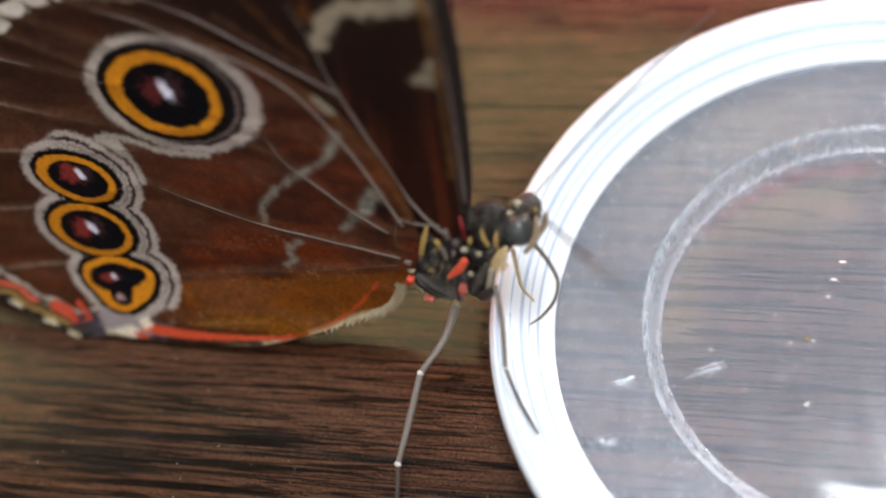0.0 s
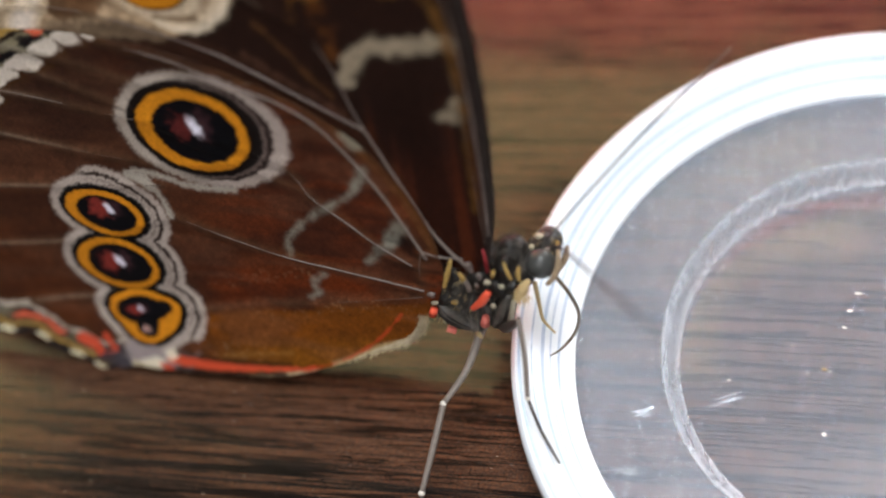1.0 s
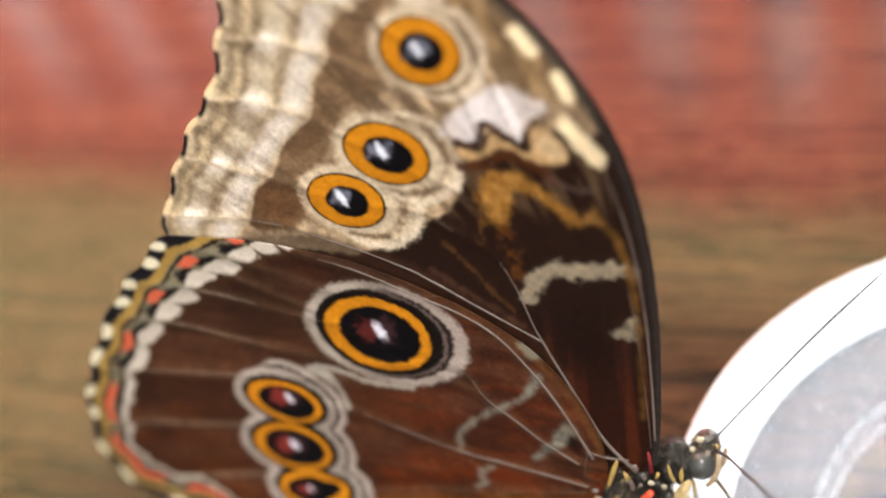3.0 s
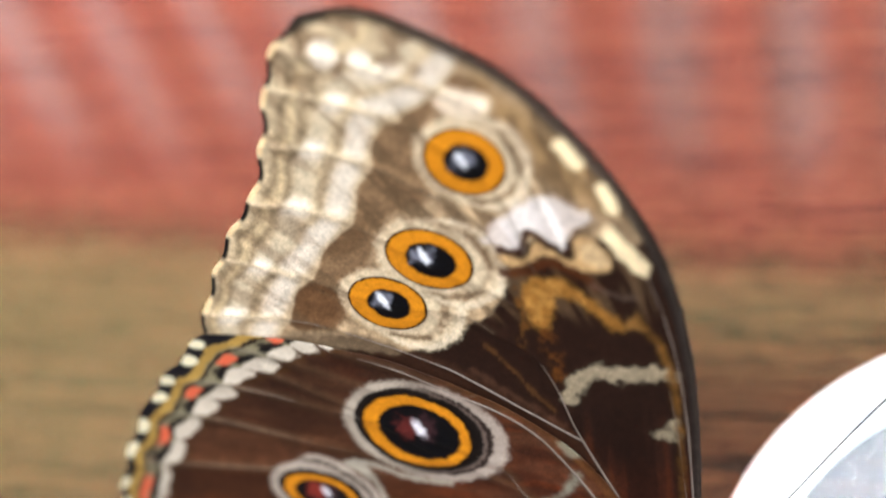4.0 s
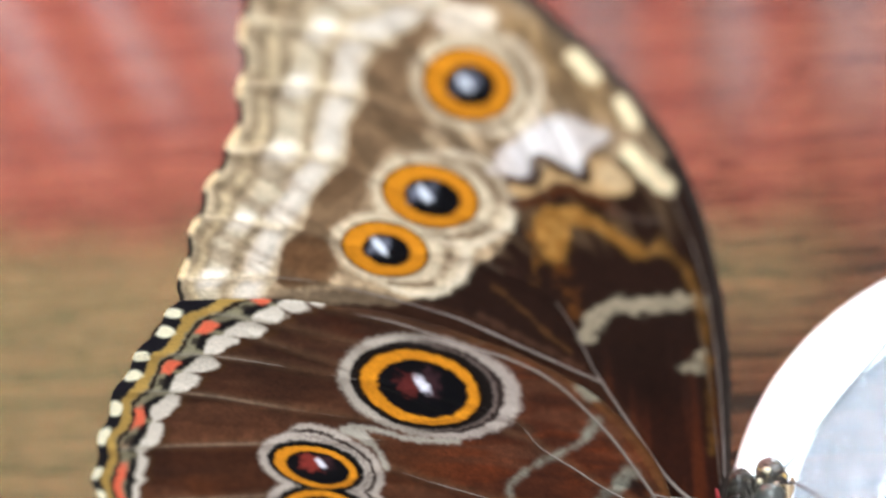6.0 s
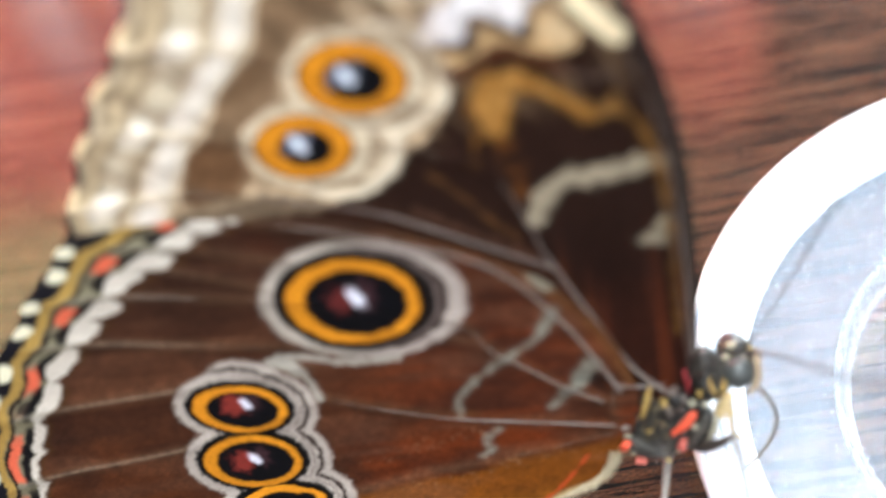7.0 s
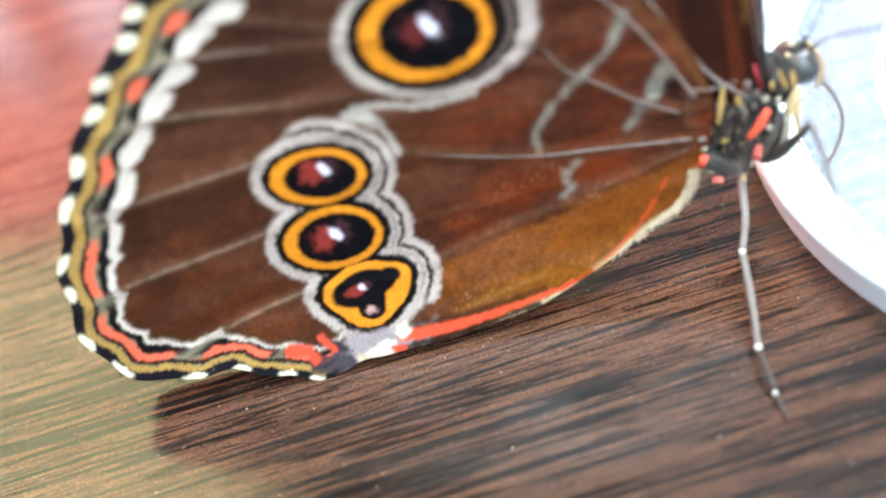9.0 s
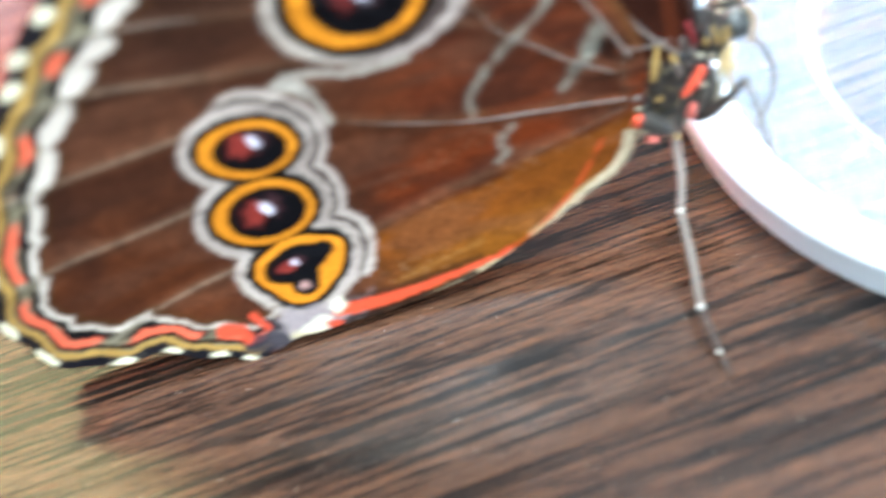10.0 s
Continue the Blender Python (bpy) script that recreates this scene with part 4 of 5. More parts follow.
    d, _ = near_line(u, v, HIND_EDGE, True)
    col = lay(col, 0.9 * (1 - sstep(0.2, 0.8, d)) * (u > 6) * sstep(-22.8, -23.8, v), srgb(200, 176, 130))
    dl, _ = near_line(u, v, spline([(3.0, -29.6), (6.4, -28.9), (10.0, -27.4), (12.8, -25.6), (15.4, -23.2)], 6))
    col = lay(col, 0.65 * (1 - sstep(0.0, 0.28, dl + 0.35 * (grain(u, v, 0.8, 88, 2) - 0.45))), srgb(226, 78, 42))
    col = lay(col, 0.5 * (1 - sstep(0.0, 0.6, np.abs(v + 27.6 - 0.02 * u) + 0.5 * (n2 - 0.4))) * (u > -7) * (u < 2), srgb(176, 120, 58))
    return col


def paint_fore(u, v, d, s):
    """Pigment of the forewing's underside."""
    n1, n2, n3 = grain(u, v, 5, 11), grain(u, v, 1.0, 12), grain(u, v, 0.35, 13)
    col = np.ones(u.shape + (3,)) * srgb(55, 32, 23)
    col = lay(col, sstep(2, -14, v), srgb(88, 40, 22))
    col = lay(col, 0.4 * sstep(0.5, 0.8, n1), srgb(46, 28, 23))
    base = grain(u - 0.16 * v, v * 0.06, 1.0, 77, 2)
    col = lay(col, 0.60 * sstep(0.52, 0.66, base) * sstep(8, -4, v), srgb(36, 18, 12))
    col = lay(col, 0.30 * sstep(0.46, 0.32, base) * sstep(4, -8, v), srgb(128, 58, 22))
    # pale outer field
    pale_edge = [(-26, 6), (-8, 9.0), (0.6, 8.6), (5.4, 10.3), (9.5, 12.0), (13.2, 14.6), (14.3, 17.3), (14.1, 20.3), (16.0, 20.6), (18.0, 21.6), (21.0, 21.3), (24.0, 21.6),
                 (27.0, 21.0), (31, 22), (28, 34), (16, 47), (4, 52), (-10, 48), (-26, 24)]
    col = lay(col, region(u, v, pale_edge, 0.35, 0.5, 14), srgb(182, 160, 128))
    # brown clouded field between margin and eyespots
    col = lay(col, 0.85 * region(u, v, [(9.8, 42.6), (6.8, 36.6), (3.6, 30.8), (-1.0, 24.8), (-5.5, 20.4), (-8.7, 17.2), (-10.2, 13.0), (-6.0, 12.6), (-4.0, 15.0), (1.5, 20.6), (4.4, 24.5),
                                        (9.0, 27.0), (9.0, 31.5), (11.6, 35.0), (16.5, 36.2), (17.5, 38.0), (13.0, 41.0)], 0.9, 0.8, 15), srgb(150, 116, 84))
    col = lay(col, 0.85 * region(u, v, [(-9.6, 17.0), (-4.8, 17.2), (-3.6, 14.0), (-6.2, 11.8), (-10.6, 12.4)], 0.5, 0.5, 16), srgb(132, 90, 58))
    col = lay(col, 0.8 * region(u, v, [(-5.0, 22.6), (1.5, 24.6), (0.8, 22.2), (-3.0, 20.0)], 0.6, 0.5, 17), srgb(136, 102, 72))
    # warm tan costal field near the tip
    col = lay(col, 0.7 * region(u, v, [(17, 38.5), (25, 30), (27, 25), (23, 25.5), (18.5, 31), (17, 35)], 1.2, 0.8, 18), srgb(168, 134, 88))
    # fine brown rays running out to the margin
    ang, far_r = np.arctan2(v + 18.0, u - 32.0), np.hypot(v + 18.0, u - 32.0)
    rays = grain(ang * 44.0, far_r * 0.16, 0.9, 74, 2)
    col = lay(col, 0.50 * sstep(0.50, 0.66, rays) * sstep(11.0, 14.0, v), srgb(122, 92, 66))
    # pale rays round the eyespots
    for e, near, far in ((FE1, 1.24, 1.95), (FE2, 1.24, 1.75), (FE3, 1.26, 1.62)):
        r, x, y = oval(u, v, e)
        ring = near + (far - near) * sstep(-0.4, 0.9, x / np.maximum(0.1, np.hypot(x, y)))
        jag = r + 0.14 * (n2 - 0.5) + 0.16 * (grain(u, v, 0.3, 85, 2) - 0.5)
        col = lay(col, 0.85 * (1 - sstep(ring - 0.08, ring + 0.10, jag)), srgb(206, 194, 166))
        k = (jag - 1) / (ring - 1)
        side = sstep(0.25, 0.5, ring - 1)
        col = lay(col, 0.75 * side * sstep(0.26, 0.44, k) * (1 - sstep(0.52, 0.68, k)) * (0.35 + 0.65 * sstep(0.35, 0.60, grain(u, v, 1.3, 86, 2))), srgb(132, 98, 66))
        col = lay(col, 0.5 * side * sstep(0.72, 0.80, k) * (1 - sstep(0.92, 1.02, k)), srgb(226, 218, 196))
    col = lay(col, region(u, v, [(12.8, 21.6), (14.9, 20.7), (16.7, 20.7), (17.3, 22.1), (18.0, 22.5), (19.7, 21.6), (21.0, 20.6), (21.9, 21.8), (22.7, 22.6), (24.6, 23.6), (22.3, 25.4), (19.2, 26.2), (15.2, 23.8)], 0.45, 0.4, 19), srgb(222, 221, 220))
    col = lay(col, 0.8 * region(u, v, [(12.8, 38.2), (17.4, 36.6), (16.2, 34.8), (12.4, 36.0)], 0.7, 0.3, 20), srgb(244, 236, 216))
    # outer margin: cream with brown wavy lines and rows of white patches
    dm, sm = near_line(u, v, FORE_EDGE[21 * 14:])
    vd = np.full(u.shape, 9.0)
    for k in "bcdefg":
        vd = np.minimum(vd, near_line(u, v, spline(FORE_VEINS[k], 6))[0])
    wob = 0.9 * (grain(u, v, 2.2, 62, 2) - 0.5)
    row_a = np.interp(v, [13, 18, 22, 27, 33, 37.5, 42], [2.9, 3.4, 4.9, 4.5, 5.1, 6.9, 7.6])
    row_b = np.interp(v, [13, 20, 25.5, 31, 36, 42], [7.4, 7.9, 8.9, 9.7, 10.7, 11.8])
    zone = sstep(1.2, 0.8, dm - row_b + wob - 0.5 * np.exp(-(vd / 1.2) ** 2))
    col = lay(col, 0.8 * zone, srgb(196, 182, 152))
    # wavy brown lines with cream between
    for at, w, dark in ((0.30, 0.55, 0.48), (0.62, 0.60, 0.48), (1.45, 0.75, 0.35)):
        t = dm - row_a * at + wob - 0.45 * np.exp(-(vd / 0.9) ** 2)
        col = lay(col, dark * np.exp(-(t / w) ** 2) * zone * sstep(43.5, 38.5, v), srgb(120, 96, 64))
    col = lay(col, 0.55 * np.exp(-((dm - row_a * 0.45 + wob) / 0.45) ** 2) * zone, srgb(206, 188, 148))
    # white patches: one row along the veins, one nearly unbroken row further in
    col = lay(col, 0.95 * np.exp(-((dm - row_a + 0.5 * wob) / 1.15) ** 4) * np.exp(-(vd / 1.25) ** 2), srgb(240, 238, 226))
    col = lay(col, 0.85 * np.exp(-((dm - row_b + 0.7 + 0.6 * wob) / 1.25) ** 4) * (0.55 + 0.45 * sstep(0.2, 0.9, vd)), srgb(218, 214, 202))
    col = lay(col, 0.70 * np.exp(-((dm - row_a) / 1.1) ** 4) * sstep(0.9, 1.8, vd), srgb(198, 190, 166))
    col = lay(col, 0.60 * np.exp(-(vd / 0.30) ** 2) * sstep(0.5, -0.5, dm - row_b), srgb(228, 214, 182))
    col = lay(col, 0.35 * np.exp(-(vd / 0.25) ** 2) * sstep(-0.5, 0.5, dm - row_b) * (v > 11), srgb(120, 98, 78))
    col = lay(col, 0.34 * sstep(0.52, 0.68, rays) * sstep(12.0, 15.0, v), srgb(134, 106, 78))
    mottle = grain(u, v, 1.7, 78, 2)
    col = lay(col, 0.55 * sstep(36.5, 42.0, v) * sstep(0.46, 0.62, mottle), srgb(136, 102, 72))
    for c0, k in (((2.6, 42.4), 1.5), ((6.0, 41.4), 1.1)):
        col = lay(col, 0.9 * sstep(1.3, 0.6, np.hypot(u - c0[0], v - c0[1]) / k + 0.5 * (n2 - 0.5)), srgb(240, 236, 222))
    col = lay(col, sstep(0.55, 0.3, dm) * sstep(0.0, 0.4, np.sin(sm * 2 * math.pi / 5.6 + 0.6)), srgb(30, 26, 28))
    col = lay(col, sstep(0.7, 0.4, dm) * sstep(0.1, 0.5, -np.sin(sm * 2 * math.pi / 5.6 + 0.6)), srgb(236, 214, 168))
    col = lay(col, region(u, v, [(-1.0, 46.6), (3.0, 47.5), (4.5, 46.0), (1.5, 45.2), (-2.5, 44.0)], 0.5, 0.3, 21), srgb(66, 54, 48))
    # tan zigzag band below the white patch
    col = lay(col, 0.95 * region(u, v, [(14.0, 20.0), (16.9, 19.8), (18.3, 21.4), (19.8, 20.5), (21.6, 19.4), (22.5, 21.9), (24.4, 21.4), (25.6, 18.6), (23.7, 17.7), (21.6, 18.2), (19.2, 19.8), (16.7, 18.6), (14.8, 19.1)], 0.3, 0.35, 22), srgb(196, 164, 116))
    col = lay(col, 0.6 * region(u, v, [(22.4, 21.0), (24.2, 21.2), (25.3, 19.2), (24.4, 18.4), (22.8, 18.9)], 0.4, 0.5, 41), srgb(198, 180, 144))
    col = lay(col, 0.9 * stroke(u, v, [(14.6, 20.6), (15.6, 20.3), (16.9, 20.6), (17.5, 21.9), (18.2, 22.3), (19.9, 21.0), (21.1, 20.3), (22.0, 21.2), (22.7, 22.3)], 0.55, 0.25, 0.45, 23), srgb(84, 44, 28))
    # rusty line and dark wedge under it
    col = lay(col, 0.9 * stroke(u, v, [(14.4, 18.0), (16.6, 18.2), (19.1, 19.1), (21.5, 17.8), (23.4, 16.2)], 1.0, 0.4, 0.4, 42), srgb(104, 54, 26))
    col = lay(col, 0.55 * stroke(u, v, [(23.1, 16.4), (24.5, 15.4), (25.8, 15.0), (27.0, 15.1)], 0.55, 0.25, 0.3, 28), srgb(132, 108, 94))
    # ochre flame: a hooked patch with a thinning arm, rusty flecks trailing from it
    flame = [(16.1, 16.6), (17.2, 17.4), (18.7, 17.4), (20.5, 16.9), (22.3, 15.1), (24.0, 13.1), (25.2, 11.7), (24.0, 11.5), (22.6, 12.9), (21.2, 14.2), (19.7, 15.0), (18.5, 14.7), (18.0, 13.2), (17.3, 11.4), (16.4, 11.4), (16.0, 12.7), (16.3, 14.5)]
    fm = region(u, v, flame, 0.45, 0.5, 25)
    fm = np.maximum(fm, region(u, v, [(15.9, 17.0), (18.8, 17.0), (18.7, 14.6), (17.8, 11.6), (16.2, 11.6), (15.6, 14.5)], 0.4, 0.5, 50))
    col = lay(col, 0.92 * fm, srgb(176, 122, 54))
    col = lay(col, 0.55 * fm * sstep(0.45, 0.75, grain(u, v, 0.8, 43, 2)), srgb(196, 148, 78))
    flecks = sstep(0.36, 0.62, grain(u, v, 0.9, 44, 2))
    col = lay(col, 0.85 * stroke(u, v, [(15.3, 17.2), (15.3, 14.5), (14.9, 11.5), (14.3, 9.8)], 0.8, 0.35, 0.5, 27) * flecks, srgb(142, 92, 40))
    col = lay(col, 0.85 * stroke(u, v, [(16.4, 12.0), (17.0, 9.9), (17.3, 7.7), (16.8, 5.2)], 1.5, 0.5, 0.6, 29) * flecks, srgb(128, 74, 30))
    col = lay(col, 0.9 * region(u, v, [(26.8, 13.6), (27.4, 11.2), (26.2, 11.4), (25.2, 11.6), (25.9, 12.6)], 0.3, 0.3, 45), srgb(164, 118, 62))
    # browner field and thin rusty lines below the cell
    col = lay(col, 0.55 * region(u, v, [(18.0, -2.0), (12.1, 2.4), (5.0, 7.6), (-4.0, 11.2), (-16.0, 10.0), (-4.0, 5.0), (5.0, 3.0), (13.0, -2.0), (20.0, -9.0)], 0.6, 0.5, 46), srgb(92, 58, 42))
    col = lay(col, 0.6 * stroke(u, v, [(10.4, 9.4), (12.7, 6.2), (13.9, 3.9), (15.7, 1.6)], 0.5, 0.25, 0.4, 47), srgb(128, 84, 46))
    col = lay(col, 0.45 * stroke(u, v, [(8.0, 6.6), (12.0, 3.2), (16.2, -0.2)], 0.7, 0.35, 0.4, 48), srgb(120, 80, 60))
    # grey bar across the cell and the spot below it
    col = lay(col, 0.92 * stroke(u, v, [(17.7, 3.4), (18.8, 4.9), (20.8, 6.4), (23.6, 6.1), (26.0, 6.3), (28.4, 6.3)], 1.75, 0.35, 0.75, 30), srgb(164, 152, 128))
    col = lay(col, 0.88 * region(u, v, [(28.2, 1.2), (27.9, -1.8), (26.0, -1.7), (25.7, -1.0), (27.0, -0.2)], 0.35, 0.6, 31), srgb(164, 152, 128))
    # leading edge
    dc, sc = near_line(u, v, FORE_EDGE[:15 * 14])
    col = lay(col, 0.9 * stroke(u, v, [(26.8, 12.6), (28.2, 9.6), (28.7, 6.3), (28.5, 2.0), (28.1, -1.2), (27.5, -5.6), (26.6, -11.0)], 0.60, 0.45, 0.45, 49) * (0.45 + 0.55 * sstep(0.3, 0.6, grain(u, v, 2.0, 75, 2))), srgb(138, 94, 42))
    edge_w = np.interp(v, [-10, 10, 22, 34, 44], [0.55, 0.60, 0.52, 0.36, 0.36])
    col = lay(col, 0.55 * sstep(3.4, 1.2, dc / edge_w + 1.6 * (grain(u, v, 1.3, 79, 2) - 0.5)) * sstep(18, 26, v), srgb(104, 76, 54))
    col = lay(col, sstep(1.8, 1.0, dc / edge_w) * (1 - 0.35 * sstep(20, 28, v)), srgb(56, 46, 42))
    col = lay(col, 0.7 * sstep(1.6, 1.0, dc / edge_w) * sstep(20, 30, v) * sstep(44.5, 42.5, v), srgb(112, 98, 90))
    col = lay(col, 0.4 * sstep(0.75, 0.5, dc / edge_w) * sstep(0.2, 0.4, dc / edge_w), srgb(112, 96, 88))
    for c0, c1, w in (((23.2, 31.4), (24.2, 29.8), 1.5), ((26.1, 26.8), (26.6, 24.8), 1.3), ((25.9, 21.8), (28.0, 18.5), 1.9)):
        col = lay(col, 0.95 * stroke(u, v, [c0, c1], w, 0.4, 0.3, 32), srgb(240, 226, 186))
    pale = sstep(0.12, 0.35, col.mean(-1))[..., None]
    col = col * (1 + pale * np.array([0.19, 0.075, 0.055]))
    return col * (0.82 + 0.36 * n2)[..., None] * (0.74 + 0.52 * n3)[..., None]


def wing_mesh(name, edge, step, painter, veins, parent, mat, depth, label):
    """A wing as a fine sheet: a grid fitted to the edge, raised along the veins, with its pigment."""
    lo, hi = edge.min(0) - step, edge.max(0) + step
    gu, gv = np.meshgrid(np.arange(lo[0], hi[0], step), np.arange(lo[1], hi[1], step))
    ins = inside(gu, gv, edge)
    d, s = near_line(gu, gv, edge, True)
    cell = ins[:-1, :-1] | ins[:-1, 1:] | ins[1:, 1:] | ins[1:, :-1]
    use = np.zeros(ins.shape, bool)
    for a, b in ((0, 0), (0, 1), (1, 0), (1, 1)):
        use[a:ins.shape[0] - 1 + a, b:ins.shape[1] - 1 + b] |= cell
    # outer points slide onto the edge
    seg = np.concatenate([[0], np.cumsum(np.hypot(*(np.roll(edge, -1, 0) - edge).T))])
    eu = np.interp(s, seg, np.append(edge[:, 0], edge[0, 0]))
    ev = np.interp(s, seg, np.append(edge[:, 1], edge[0, 1]))
    snap = use & ~ins
    gu, gv = np.where(snap, eu, gu), np.where(snap, ev, gv)
    depth_in = np.where(snap, 0, d)
    w = belly(gu, gv) + depth
    ridge = np.zeros(gu.shape)
    for line in veins.values():
        ridge = np.maximum(ridge, np.exp(-(near_line(gu, gv, spline(line, 5))[0] / 0.7) ** 2))
    w = w + 0.16 * ridge
    w = w + 0.10 * (grain(gu, gv, 3.0, 40, 2) - 0.5)
    idx = -np.ones(gu.shape, int)
    idx[use] = np.arange(use.sum())
    q = np.stack([idx[:-1, :-1], idx[:-1, 1:], idx[1:, 1:], idx[1:, :-1]], -1).reshape(-1, 4)
    q = q[cell.ravel()]
    co = np.stack([*plane(gu[use], gv[use]), w[use]], 1) * MM
    rot = np.array(WING_M.to_3x3())
    co = co @ rot.T + np.array(WING_M.translation)
    me = bpy.data.meshes.new(name)
    me.from_pydata(co.tolist(), [], q.tolist())
    if painter is not None:
        col = painter(gu[use], gv[use], depth_in[use], s[use])
        rgba = np.ones((len(col), 4))
        rgba[:, :3] = depth_of(col)
        at = me.color_attributes.new("pigment", "FLOAT_COLOR", "POINT")
        at.data.foreach_set("color", rgba.ravel())
    me.polygons.foreach_set("use_smooth", [True] * len(me.polygons))
    me.materials.append(mat)
    ob = new(name, me)
    ob.parent = parent
    ob.matrix_parent_inverse = BASES[parent.name]
    BASES[ob.name] = Matrix.Identity(4)
    ob["label"] = label
    so = ob.modifiers.new("thickness", "SOLIDIFY")
    so.thickness, so.offset = 0.00010, -1
    return ob


def eyespot(e, core, wing, depth, shape="oval", pupil=(0.1, 0.05), bright=1.0):
    """A ringed eyespot of raised scales, laid on its wing."""
    cu, cv, a, b, th = e
    rings, seg = 34, 72
    rr, tt = np.meshgrid(np.linspace(0, 1, rings + 1)[1:], np.arange(seg) * 2 * math.pi / seg, indexing="ij")
    x, y = rr * np.cos(tt), rr * np.sin(tt)
    if shape == "heart":
        k = heart_radius(tt)
        x, y = x * k, y * k
    x, y = np.append(0, x.ravel()), np.append(0, y.ravel())
    r = np.append(0, rr.ravel())
    tt = np.append(0, tt.ravel())
    c, s = math.cos(radians(th)), math.sin(radians(th))
    u, v = cu + x * a * c - y * b * s, cv + x * a * s + y * b * c
    n2, n3 = grain(u, v, 0.8, 50 + cu), grain(u, v, 0.3, 51)
    rn = r + 0.05 * (n2 - 0.5) + 0.06 * (grain(u, v, 0.28, 53, 2) - 0.5)
    col = np.ones((len(u), 3)) * srgb(228, 144, 32)
    col = lay(col, sstep(0.93, 0.97, rn), srgb(34, 25, 18))
    inner = core + 0.05 * np.cos(tt)
    if shape == "oval":
        dark = 1 - sstep(inner - 0.03, inner + 0.03, rn)
    else:
        lobes = [(np.hypot((x + 0.5) / 3.15, (y - 0.55) / 1.62) - 1) * 1.3, np.hypot((x - 2.0) / 1.5, y - 0.75) - 0.88, np.hypot((x + 0.45) / 1.15, y + 1.55) - 1.12, np.hypot(x / 1.2, (y + 0.5) / 1.5) - 1.05]
        dark = 1 - sstep(-0.10, 0.12, np.min(lobes, 0) + 0.30 * (n2 - 0.5))
        inner = 2.0
    col = lay(col, dark, srgb(19, 17, 21))
    px, py = pupil
    n5 = grain(u, v, 0.45, 52 + cu, 2)
    if wing == "hind":
        big = 1.0 if shape == "oval" else 3.4
        sx, sy = (0.28, 0.40) if shape == "oval" else (1.25, 0.62)
        q = np.hypot((x - px + 0.22 * big) / sx, (y - py + 0.05) / sy) + 0.5 * (n2 - 0.5) + 0.7 * (n5 - 0.5)
        big_spot = a > 6
        col = lay(col, (0.7 if big_spot else 0.92) * (1 - sstep(0.45 if big_spot else 0.60, 1.0 if big_spot else 1.20, q)) * (rn < inner), srgb(136, 56, 52) if big_spot else srgb(172, 66, 56))
        q = np.hypot((x - px - 0.12 * big) / (0.22 * big), (y - py - 0.05) / sy) + 1.0 * (n5 - 0.5)
        col = lay(col, 0.40 * (1 - sstep(0.5, 1.1, q)) * dark, srgb(120, 74, 80))
        q = np.hypot((x - px + 0.25 * (y - py)) / (0.11 * big), (y - py) / (0.24 if shape == "oval" else 0.42)) + 0.8 * (n5 - 0.5)
        col = lay(col, 0.95 * (1 - sstep(0.30, 1.35, q)), srgb(236, 230, 242) * bright)
        if shape == "heart":
            q = np.hypot((x + 0.6) / 0.62, (y + 1.65) / 0.60) + 1.1 * (n5 - 0.5)
            col = lay(col, 0.85 * (1 - sstep(0.4, 1.15, q)), srgb(206, 160, 150))
    else:
        q = np.hypot((x - px - 0.3 * (y - py)) / 0.30, (y - py) / 0.36) + 0.9 * (n2 - 0.5) + 0.6 * (n5 - 0.5)
        col = lay(col, 0.75 * (1 - sstep(0.5, 1.15, q)) * (rn < inner), srgb(150, 150, 168))
        q = np.hypot((x - px + 0.4 * (y - py)) / 0.13, (y - py) / 0.28) + 0.8 * (n5 - 0.5)
        col = lay(col, (1 - sstep(0.5, 1.2, q)) * (rn < inner), srgb(232, 232, 242))
    col = col * (0.84 + 0.32 * n3)[:, None]
    w = belly(u, v) + depth + 0.16 + 0.10 * (1 - r ** 4)
    for line in (HIND_VEINS if wing == "hind" else FORE_VEINS).values():
        w = w + 0.10 * np.exp(-(near_line(u, v, spline(line, 5))[0] / 0.5) ** 2)
    rot = np.array(WING_M.to_3x3())
    co = (np.stack([*plane(u, v), w], 1) * MM) @ rot.T + np.array(WING_M.translation)
    faces = [(0, 1 + k, 1 + (k + 1) % seg) for k in range(seg)]
    for i in range(rings - 1):
        for k in range(seg):
            j = (k + 1) % seg
            faces.append((1 + i * seg + k, 1 + (i + 1) * seg + k, 1 + (i + 1) * seg + j, 1 + i * seg + j))
    me = bpy.data.meshes.new("eyespot")
    me.from_pydata(co.tolist(), [], faces)
    rgba = np.ones((len(col), 4))
    rgba[:, :3] = depth_of(col)
    at = me.color_attributes.new("pigment", "FLOAT_COLOR", "POINT")
    at.data.foreach_set("color", rgba.ravel())
    me.polygons.foreach_set("use_smooth", [True] * len(me.polygons))
    me.materials.append(EYESPOT)
    return me


BUTTERFLY = thing("butterfly", (0.036, 0.004, 0.0), "brown butterfly with orange-ringed eyespots, wings folded, on the table", "butterfly")


def child(name, me, parent, label=""):
    ob = new(name, me)
    ob.parent = parent
    ob.matrix_parent_inverse = BASES[parent.name]
    BASES[ob.name] = Matrix.Identity(4)
    if label:
        ob["label"] = label
    return ob


